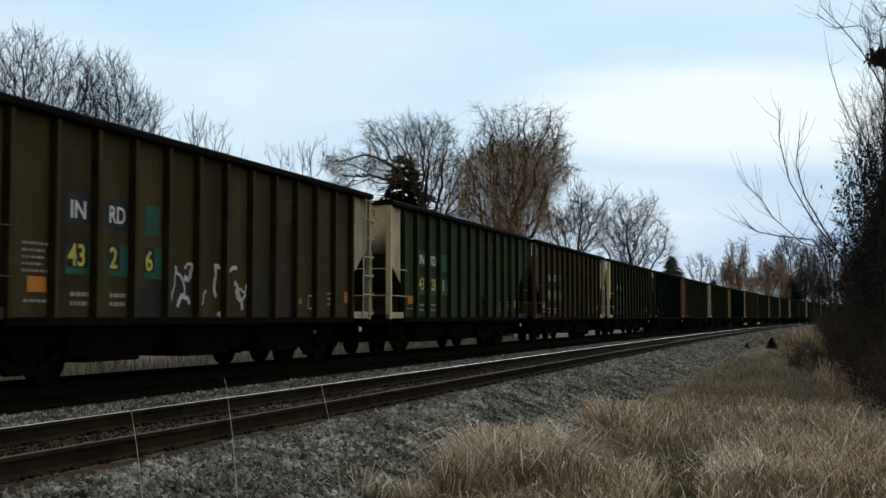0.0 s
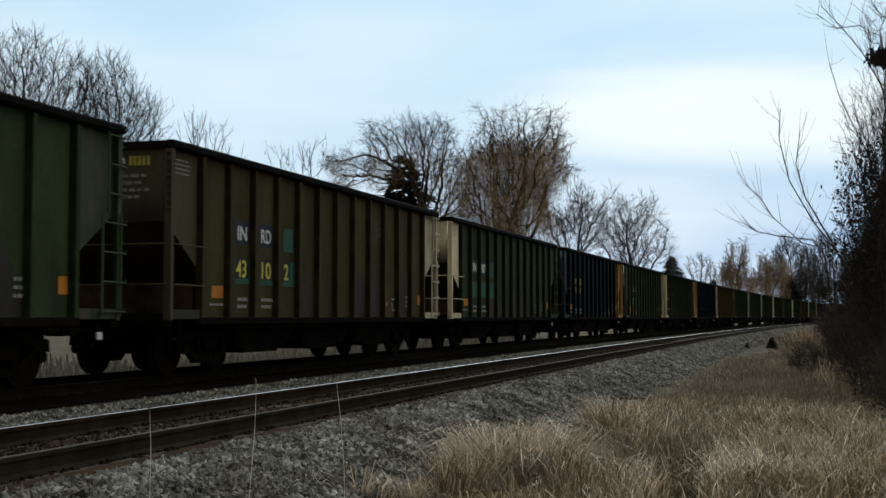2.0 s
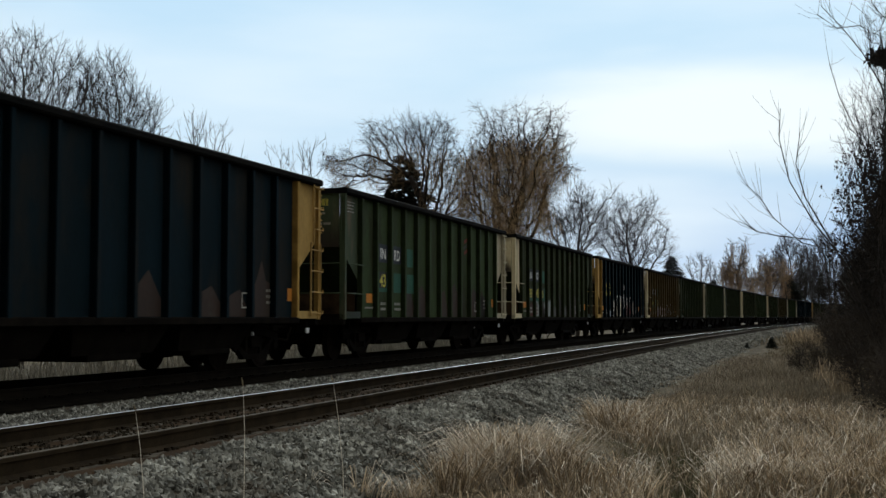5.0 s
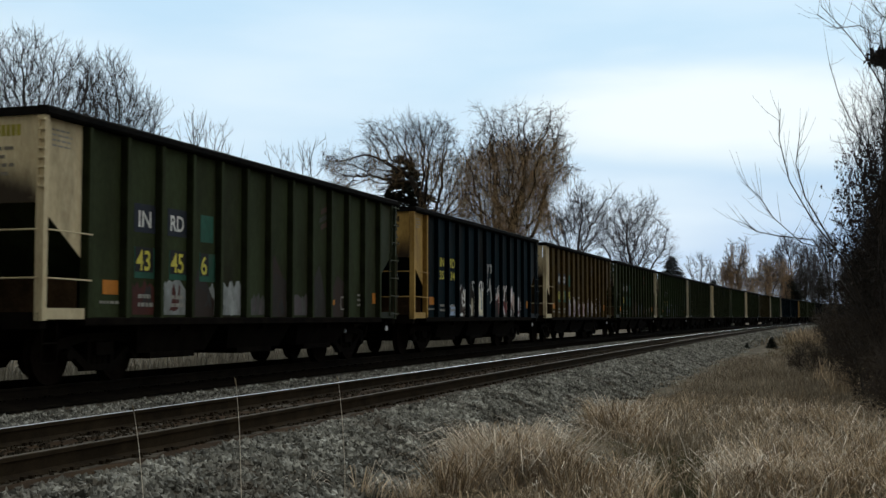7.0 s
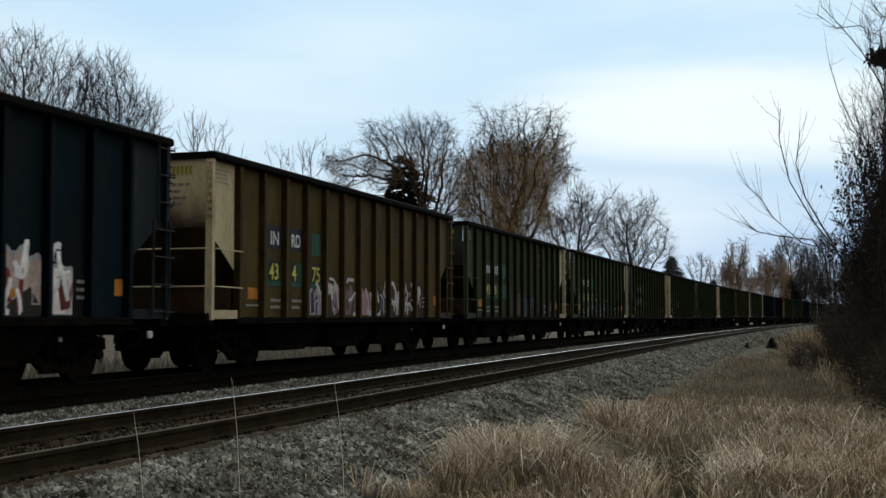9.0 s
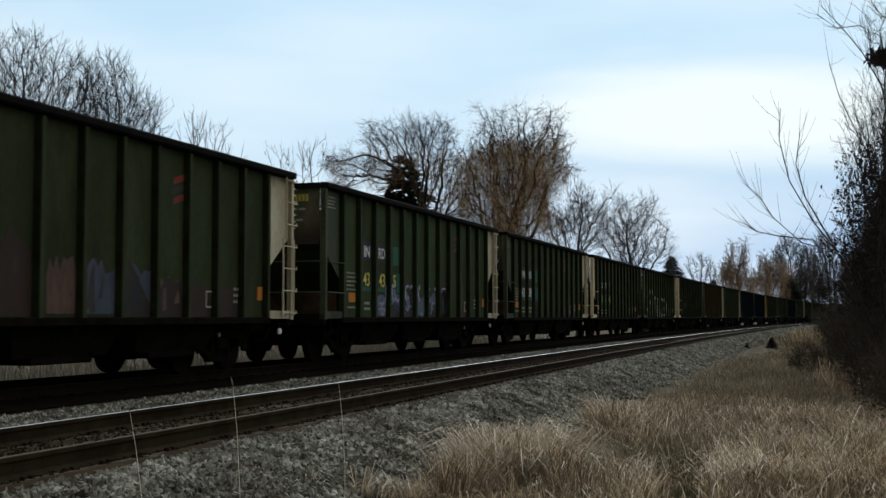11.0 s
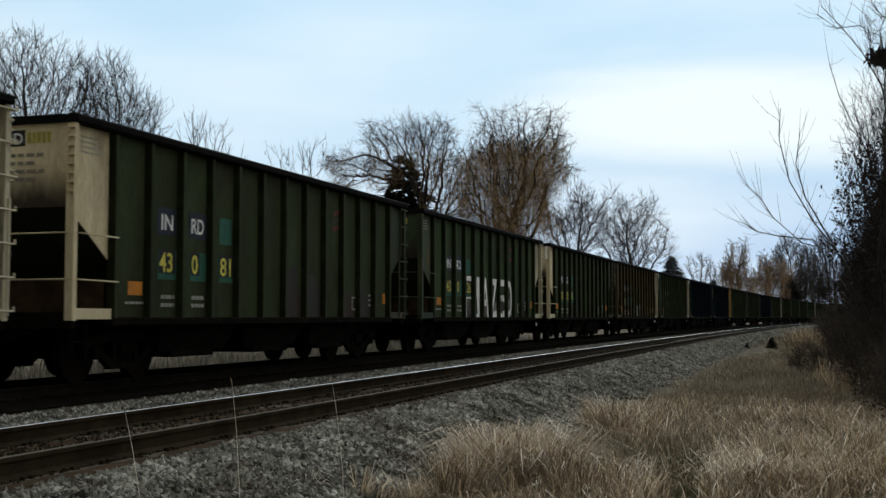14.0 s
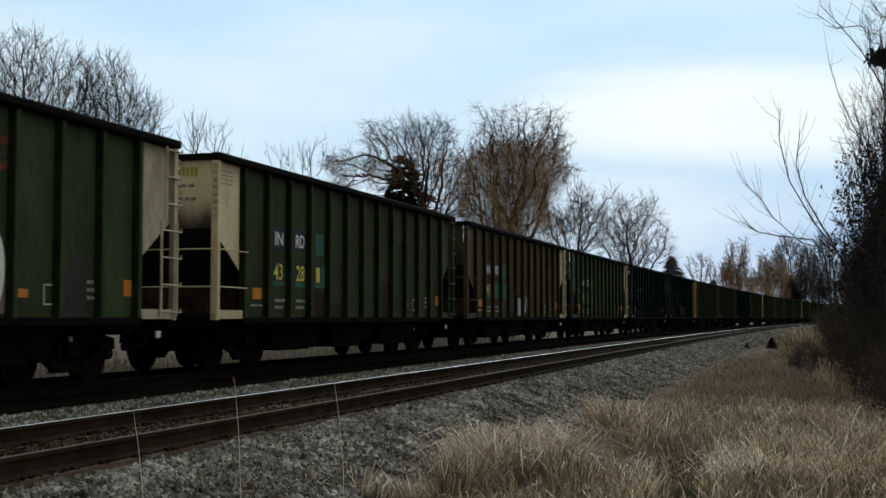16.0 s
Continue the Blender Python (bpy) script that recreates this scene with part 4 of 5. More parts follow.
def limb_meshes(env, seed, twig_mat, count=900, step=0.4, kill=0.7, wob=0.2, up=0.0, tip=0.012, power=2.3, twigs=2, twig_len=(0.4, 0.9), twig_up=0.25, twig_r=0.006,
                weep=0, weep_len=(1.0, 2.6), weep_mat=None, weep_z=(0.0, 0.75), split=0.05, leaves=0, leaf_size=0.035, leaf_z=(0, 99), starts=((0, 0, -0.15),), clump=0.13):
    """Trunk and limbs, fine twigs, and hanging twigs where the tree weeps."""
    rng = random.Random(seed)
    P, parent = colonize(env, seed, count, step, kill, wob, up, starts, 150, clump)
    n = len(P)
    kids = [[] for _ in range(n)]
    r = [0.0] * n
    for i in range(n - 1, -1, -1):
        r[i] = tip if not kids[i] else r[i] ** (1 / power)
        if parent[i] >= 0:
            r[parent[i]] += r[i] ** power
            kids[parent[i]].append(i)
    pts = [Vector(p) for p in P]
    thick, thin = Shape(), Shape()
    todo = [i for i in range(n) if parent[i] < 0]
    while todo:
        i = todo.pop()
        chain = [parent[i], i] if parent[i] >= 0 else [i]
        while kids[chain[-1]]:
            ks = sorted(kids[chain[-1]], key=lambda q: -r[q])
            todo += ks[1:]
            chain.append(ks[0])
        if len(chain) < 2:
            continue
        rad = [r[q] for q in chain]
        if len(chain) > 2:
            rad[0] = rad[1]
        cut = next((k for k, v in enumerate(rad) if v < split), len(rad))
        if cut > 1:
            thick.tube([pts[q] for q in chain[:cut]], rad[:cut], 6)
        if cut < len(rad):
            a = max(0, cut - 1)
            thin.tube([pts[q] for q in chain[a:]], [min(v, split) for v in rad[a:-1]] + [tip * 0.5], 3)
    top = max(p.z for p in pts)
    hang = Shape()
    ends = []

    def twig(shape, p, q, e, w):
        """A bent shoot that runs out to a point."""
        u = (e - p).orthogonal().normalized() * w
        v = (e - p).cross(u).normalized() * w
        ring = (u, v * 0.87 - u * 0.5, -v * 0.87 - u * 0.5)
        shape.add([p + a for a in ring] + [q + a * 0.8 for a in ring] + [e], [(0, 1, 4, 3), (1, 2, 5, 4), (2, 0, 3, 5), (3, 4, 6), (4, 5, 6), (5, 3, 6)])

    for i in range(n):
        if r[i] > 4.5 * tip or parent[i] < 0:
            continue
        d0 = (pts[i] - pts[parent[i]]).normalized()
        for _ in range(twigs):
            ln = rng.uniform(*twig_len)
            d = (d0 + Vector((rng.gauss(0, 0.5), rng.gauss(0, 0.5), rng.gauss(twig_up, 0.4)))).normalized()
            p = pts[i]
            q = p + d * ln * 0.5
            e = q + (d + Vector((rng.gauss(0, 0.2), rng.gauss(0, 0.2), twig_up * 0.7))).normalized() * ln * 0.5
            twig(thin, p, q, e, twig_r)
            ends.append(e)
            for b in (0.35, 0.7):
                f = p.lerp(q, b * 2) if b < 0.5 else q.lerp(e, b * 2 - 1)
                d2 = (d + Vector((rng.gauss(0, 0.7), rng.gauss(0, 0.7), rng.gauss(twig_up, 0.5)))).normalized()
                g = f + d2 * ln * 0.45
                twig(thin, f, f.lerp(g, 0.5), g + Vector((0, 0, twig_up * 0.1 * ln)), twig_r * 0.75)
                ends.append(g)
        if weep and weep_z[0] * top < pts[i].z < weep_z[1] * top:
            for _ in range(weep):
                ln = rng.uniform(*weep_len)
                a = rng.uniform(0, 6.28318)
                s = Vector((math.cos(a), math.sin(a), 0)) * ln * rng.uniform(0.08, 0.3)
                p = pts[i]
                twig(hang, p, p + s * 0.85 + Vector((0, 0, -0.35 * ln)), p + s * 1.1 + Vector((0, 0, -ln)), twig_r * 0.9)
    ix = [0] * len(thin.F)
    for _ in range(leaves):
        q = rng.choice(ends)
        if not leaf_z[0] < q.z < leaf_z[1]:
            continue
        m = Euler((rng.uniform(0, 6.3), rng.uniform(0, 6.3), rng.uniform(0, 6.3))).to_matrix()
        s = leaf_size * rng.uniform(0.6, 1.4)
        thin.add([q + m @ Vector(c) * s for c in ((-1, 0, 0), (0, -0.55, 0.2), (1, 0, 0), (0, 0.55, 0.2))], [(0, 1, 2, 3)])
        ix.append(1)
    out = [mesh_of("trunk", thick.V, thick.F, M_BARK, True), mesh_of("crown", thin.V, thin.F, [twig_mat, M_LEAF], False, ix)]
    if weep:
        out.append(mesh_of("drooping_foliage", hang.V, hang.F, weep_mat))
    return out


def place_tree(name, meshes, x, y, label, category="tree", turn=0.0, scale=1.0, z=-0.6, group=""):
    ob = tagged(new(name), label, category, group)
    ob.matrix_basis = pose(x, y, z, 0, 0, turn) @ Matrix.Diagonal((scale, scale, scale, 1))
    link("trunk", meshes[0], ob)
    link("crown", meshes[1], ob)
    if len(meshes) > 2:
        tagged(link("drooping_foliage", meshes[2], ob, "drooping golden brown twigs"), kind="stuff")
    return ob


FOCAL, LEVEL = 2121, 561.5


def spot(px, depth):
    """The place at a bearing and a depth from the eye."""
    X = (px - 784) / FOCAL * depth
    c, s = math.cos(radians(YAW)), math.sin(radians(YAW))
    return X * c - depth * s, X * s + depth * c


def lobes(foot, depth, rows, deep=0.9):
    """Crown lobes of a tree that stands at the bearing foot, each by bearing, height, half width and half height."""
    k = depth / FOCAL
    area = sum(a[2] * a[3] for a in rows)
    return [(((px - foot) * k, 0.0, EYE_Z + 0.6 + (LEVEL - py) * k), (rx * k, rx * k * deep, ry * k), rx * ry / area) for px, py, rx, ry in rows]


def grow_at(name, label, foot, depth, rows, seed, twig_mat, category="tree", deep=0.9, **how):
    me = limb_meshes(lobes(foot, depth, rows, deep), seed, twig_mat, **how)
    place_tree(name, me, *spot(foot, depth), label, category, turn=YAW)
    return me


def build_trees():
    """Every tree is placed by bearing and depth."""
    old = "leafless old willow with drooping golden brown twigs"
    wil = dict(count=5200, step=0.28, kill=0.30, wob=0.20, up=0.03, tip=0.0125, power=2.0, twigs=3, twig_len=(0.35, 0.95), twig_up=0.0, twig_r=0.0062, weep_mat=M_WILLOW, split=0.06)
    grow_at("willow_tree", old, 900, 72, ((915, 272, 106, 94), (885, 360, 96, 84), (965, 335, 44, 84)), 21, M_TWIGW, weep=4, weep_len=(0.6, 2.4), weep_z=(0.0, 0.86), **wil)
    grow_at("willow_tree", old, 805, 76, ((755, 266, 66, 74), (675, 266, 52, 64), (618, 300, 54, 44), (800, 335, 60, 60)), 26, M_TWIGW, weep=2, weep_len=(0.4, 1.4), weep_z=(0.0, 0.86), **wil)
    grey = "leafless grey deciduous tree with fine twigs"
    bare = dict(count=2900, step=0.36, kill=0.38, wob=0.12, up=0.14, tip=0.016, power=2.15, twigs=4, twig_len=(0.5, 1.2), twig_up=0.3, twig_r=0.0095)
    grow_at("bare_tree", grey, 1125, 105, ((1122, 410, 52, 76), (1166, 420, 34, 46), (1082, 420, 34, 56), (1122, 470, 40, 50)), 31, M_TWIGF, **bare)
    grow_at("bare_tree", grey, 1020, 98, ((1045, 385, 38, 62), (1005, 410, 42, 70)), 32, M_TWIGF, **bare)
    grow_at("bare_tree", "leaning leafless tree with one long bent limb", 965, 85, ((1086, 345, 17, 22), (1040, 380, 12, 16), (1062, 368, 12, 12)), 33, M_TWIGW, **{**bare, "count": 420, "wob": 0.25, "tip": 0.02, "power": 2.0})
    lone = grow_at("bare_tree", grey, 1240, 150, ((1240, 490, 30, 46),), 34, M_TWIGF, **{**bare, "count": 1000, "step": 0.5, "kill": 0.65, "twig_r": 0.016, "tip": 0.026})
    near = dict(clump=0.0, count=3000, step=0.2, kill=0.24, wob=0.08, up=0.16, tip=0.0088, power=2.2, twigs=2, twig_len=(0.35, 0.85), twig_up=0.45, twig_r=0.0075, split=0.04)
    dark = "leafless tree with a dense dome of upright dark twigs"
    grow_at("bare_tree", dark, 40, 41, ((45, 175, 82, 132), (122, 198, 62, 124), (-20, 190, 60, 120)), 41, M_TWIG, **near)
    grow_at("bare_tree", dark, 180, 44, ((185, 212, 66, 128), (245, 240, 48, 84)), 42, M_TWIG, **near)
    grow_at("bare_tree", dark, -90, 43, ((-90, 170, 75, 110),), 43, M_TWIG, **near)
    far = dict(count=1300, step=0.55, kill=0.65, wob=0.25, up=0.02, tip=0.026, power=2.1, twigs=3, twig_len=(0.6, 1.2), twig_up=0.0, twig_r=0.022, weep=5, weep_len=(1.5, 4.0), weep_mat=M_WILLOWF, weep_z=(0, 0.97))
    tawny = "distant leafless willow with dense tawny twigs"
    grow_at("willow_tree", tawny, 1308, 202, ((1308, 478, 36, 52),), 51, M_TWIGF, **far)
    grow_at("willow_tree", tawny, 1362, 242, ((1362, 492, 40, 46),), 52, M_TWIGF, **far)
    wood = "distant leafless tree beside the line"
    row = {**bare, "count": 1200, "step": 0.65, "kill": 0.8, "twig_r": 0.022, "tip": 0.03, "twig_len": (0.8, 1.8)}
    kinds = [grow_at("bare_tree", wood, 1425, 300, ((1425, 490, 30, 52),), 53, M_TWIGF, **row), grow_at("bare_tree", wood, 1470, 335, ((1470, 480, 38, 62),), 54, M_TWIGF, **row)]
    for i, (px, dep, sc) in enumerate(((1448, 325, 0.95), (1405, 300, 0.9), (1500, 350, 1.0), (1530, 350, 1.0), (1565, 350, 1.0), (1392, 310, 0.9), (1436, 345, 1.1), (1480, 360, 1.1))):
        place_tree("bare_tree", kinds[i % 2], *spot(px, dep), wood, turn=50 * i, scale=sc)
    place_tree("bare_tree", lone, *spot(1278, 215), wood, turn=100, scale=1.15)
    thin = [tree_of_whips(44 + i, k) for i, k in enumerate((3, 2))]
    for i, (px, dep, h) in enumerate(((335, 47, 9.7), (352, 47, 10.0), (385, 48, 9.5), (410, 49, 9.0), (490, 58, 10.0), (522, 60, 10.8), (552, 62, 11.0))):
        place_tree("sapling_clump", thin[i % 2], *spot(px, dep), "clump of tall thin upright leafless saplings", turn=70 * i, scale=(h + 0.7) / 10.0)


def tree_of_whips(seed, stems):
    """Thin upright stems from one foot, ten metres tall."""
    rng = random.Random(seed)
    env = []
    for i in range(stems):
        a = rng.uniform(0, 6.28318)
        env.append(((math.cos(a) * 0.5, math.sin(a) * 0.5, 8.2 + rng.uniform(-0.6, 0.0)), (0.45, 0.45, 1.7), 1 / stems))
    return limb_meshes(env, seed, M_TWIG, count=320, step=0.25, kill=0.35, wob=0.07, up=0.25, tip=0.009, power=2.0, twigs=1, twig_len=(0.3, 0.9), twig_up=0.7, twig_r=0.009)


build_trees()


def conifer_meshes(seed, height, radius):
    rng = random.Random(seed)
    t = Shape().tube([(0, 0, -0.1), (0, 0, height * 0.95)], [height * 0.022, 0.01], 7).mesh("trunk", M_BARK)
    V, F = [], []
    layers = int(44 + height)
    for i in range(layers):
        f = i / layers
        z = height * (0.06 + 0.93 * f)
        for _ in range(int(20 - 11 * f)):
            a = rng.uniform(0, 6.28318)
            z = height * (0.06 + 0.93 * f + rng.uniform(-0.02, 0.02))
            R = radius * (1 - f) ** 0.8 * rng.uniform(0.55, 1.1) + 0.06
            for k in range(2, 9):
                q = (k + 1) / 9
                c = Vector((math.cos(a) * R * q, math.sin(a) * R * q, z - 0.22 * R * q * q + rng.uniform(-0.03, 0.03)))
                for sgn in (-1, 1):
                    s = 0.15 * radius * (0.5 + 0.7 * q) * (1.15 - 0.6 * f)
                    d = Vector((math.cos(a + sgn * 0.8), math.sin(a + sgn * 0.8), rng.uniform(-0.4, 0.2))) * s * 1.6
                    w = Vector((-d.y, d.x, rng.uniform(-0.3, 0.3) * s)).normalized() * s * 0.28
                    o = len(V)
                    V += [tuple(c - w), tuple(c + d), tuple(c + w)]
                    F.append((o, o + 1, o + 2))
    return t, mesh_of("crown", V, F, M_NEEDLE)


def build_conifers():
    a = conifer_meshes(3, 9.5, 4.1)
    place_tree("conifer", a, *spot(716, 84), "dark evergreen conifer standing among willows", scale=1.38)
    place_tree("conifer", a, *spot(1190, 150), "distant dark evergreen conifer", scale=0.98, turn=50)
    place_tree("conifer", a, *spot(1398, 272), "distant dark evergreen conifer", scale=1.2, turn=110)
    place_tree("conifer", a, *spot(1262, 190), "distant dark evergreen conifer", scale=0.8, turn=170)
    s = conifer_meshes(8, 0.95, 0.5)
    place_tree("small_conifer", s, *spot(1364, 62), "knee-high dark evergreen seedling in dry grass", z=-0.62, scale=0.66)
    place_tree("small_conifer", s, *spot(1320, 62), "low dark evergreen seedling in dry grass", z=-0.62, scale=0.36, turn=80)


build_conifers()


def build_hedge():
    """The scrub along the open side of the line."""
    rng = random.Random(5)
    lab = "dense leafless shrub with dark twigs and withered leaves"
    scrub = dict(count=5000, step=0.12, kill=0.15, wob=0.2, up=0.12, tip=0.0042, power=2.1, twigs=2, twig_len=(0.12, 0.42), twig_up=0.35, twig_r=0.0034, split=0.02, leaves=6500, leaf_size=0.034, leaf_z=(1.8, 4.6),
                 starts=((-0.3, 0, -0.1), (0.1, 0.3, -0.1), (0.5, -0.2, -0.1), (0.9, 0.2, -0.1)))
    tall = limb_meshes(lobes(1600, 21, ((1578, 300, 92, 190), (1545, 430, 90, 90), (1590, 130, 90, 160), (1600, 500, 110, 90))), 61, M_TWIG, **scrub)
    wide = limb_meshes(lobes(1600, 24, ((1590, 330, 100, 170), (1530, 470, 80, 90), (1640, 300, 90, 200), (1580, 540, 110, 70))), 62, M_TWIG, **{**scrub, "leaves": 3000})
    for i, (px, dep, sc) in enumerate(((1600, 21, 1.0), (1602, 24, 1.0), (1655, 22.5, 1.05), (1612, 29, 1.0), (1680, 27, 1.1), (1590, 35, 0.95), (1640, 33, 1.1), (1570, 43, 1.0), (1610, 42, 1.1), (1548, 54, 1.0), (1575, 62, 1.2),
                                       (1530, 72, 1.0), (1555, 82, 1.3), (1518, 95, 1.1), (1540, 108, 1.4), (1508, 125, 1.2), (1530, 145, 1.5), (1500, 168, 1.4), (1475, 172, 1.0))):
        place_tree("shrub", (tall, wide)[i % 2], *spot(px, dep), lab, "shrub", turn=YAW if i < 2 else rng.uniform(-50, 50), scale=sc, z=-0.62)
    for i, (px, dep, sc) in enumerate(((1390, 270, 1.5), (1406, 275, 1.6), (1420, 290, 1.8), (1434, 305, 1.9), (1450, 320, 2.0), (1464, 335, 2.1), (1442, 340, 2.2), (1412, 310, 2.0))):
        place_tree("shrub", (tall, wide)[i % 2], *spot(px, dep), "distant leafless thicket beside the line", "shrub", turn=40 * i, scale=sc, z=-0.62)
    thorn = dict(count=1500, step=0.08, kill=0.10, wob=0.3, up=0.03, tip=0.0035, power=2.1, twigs=2, twig_len=(0.1, 0.35), twig_up=0.15, twig_r=0.0026, split=0.012)
    low = [limb_meshes([((0, 0, 0.7), (0.85, 0.8, 0.65), 1.0)], 71, M_BRAMBLE, **thorn, leaves=250, leaf_size=0.028), limb_meshes([((0, 0, 1.0), (0.8, 0.8, 0.9), 1.0)], 72, M_BRAMBLE, **thorn, leaves=250, leaf_size=0.028)]
    for i, (px, dep, sc) in enumerate(((1610, 17.5, 1.0), (1572, 21, 1.0), (1600, 19, 0.9), (1548, 24, 1.1), (1535, 28, 1.1), (1590, 25, 1.3), (1515, 33, 1.1), (1560, 31, 1.4), (1500, 40, 1.2), (1535, 39, 1.4), (1490, 48, 1.2), (1480, 58, 1.3), (1510, 56, 1.6),
                                       (1474, 72, 1.4), (1466, 90, 1.6), (1428, 34, 0.55), (1406, 37, 0.42), (1450, 33, 0.5), (1440, 75, 0.7))):
        place_tree("low_shrub", low[i % 2], *spot(px, dep), "low leafless bramble in dry grass", "shrub", turn=rng.uniform(0, 360), scale=sc, z=-0.62)
    for k, (px, dep, top_px, h) in enumerate(((1472, 30, 1455, 1.75), (1528, 22, 1500, 1.6), (1508, 24, 1512, 1.3))):
        x, y = spot(px, dep)
        a, b = spot(top_px, dep)
        stem = tagged(new("bare_sapling"), "single dark bare stem standing in dry grass", "plant")
        d = Vector((a - x, b - y, h))
        link("trunk", Shape().tube([(0, 0, -0.05), d * 0.35 + Vector((0.02, 0, 0)), d * 0.7, d], [0.026, 0.02, 0.014, 0.006], 5).mesh("trunk", M_BARK, True), stem)
        tw = Shape()
        for j in range(9):
            p = d * rng.uniform(0.4, 0.98)
            q = p + Vector((rng.uniform(-0.25, 0.25), rng.uniform(-0.2, 0.2), rng.uniform(0.05, 0.35)))
            tw.tube([p, p.lerp(q, 0.5) + Vector((0, 0, -0.02)), q], [0.006, 0.005, 0.002], 3)
        link("crown", tw.mesh("crown", M_TWIG), stem)
        stem.matrix_basis = pose(x, y, -0.6)


build_hedge()


# ---- grass ----
def blades(name, spots, mat, seed, droop=1.0):
    """Curved blades of grass, bowed over at the tip; spots give place, number, spread, height and width."""
    rng = random.Random(seed)
    V, F = [], []
    for x, y, z, n, spread, h, wd in spots:
        wind = rng.uniform(0, 6.28318)
        for _ in range(n):
            a, rr = rng.uniform(0, 6.28318), spread * math.sqrt(rng.random())
            bx, by = x + math.cos(a) * rr, y + math.sin(a) * rr
            hh = h * rng.uniform(0.45, 1.15)
            lean = rng.uniform(0.15, 0.8) * hh * droop
            b = rng.gauss(wind, 1.1)
            dx, dy = math.cos(b) * lean, math.sin(b) * lean
            w = wd * rng.uniform(0.6, 1.4)
            c = rng.uniform(0, 3.1416)
            wx, wy = math.cos(c) * w, math.sin(c) * w
            dip = rng.uniform(0.0, 0.35) * droop
            o = len(V)
            for f, r2, k in ((0, 0, 0.8), (0.3, 0.5, 1.0), (0.7, 0.9, 0.9)):
                V += [(bx + dx * f - wx * k, by + dy * f - wy * k, z - 0.03 + hh * r2), (bx + dx * f + wx * k, by + dy * f + wy * k, z - 0.03 + hh * r2)]
            V.append((bx + dx * 1.25, by + dy * 1.25, z + hh * (1 - dip)))
            F += [(o, o + 1, o + 3, o + 2), (o + 2, o + 3, o + 5, o + 4), (o + 4, o + 5, o + 6)]
    return mesh_of(name, V, F, mat)


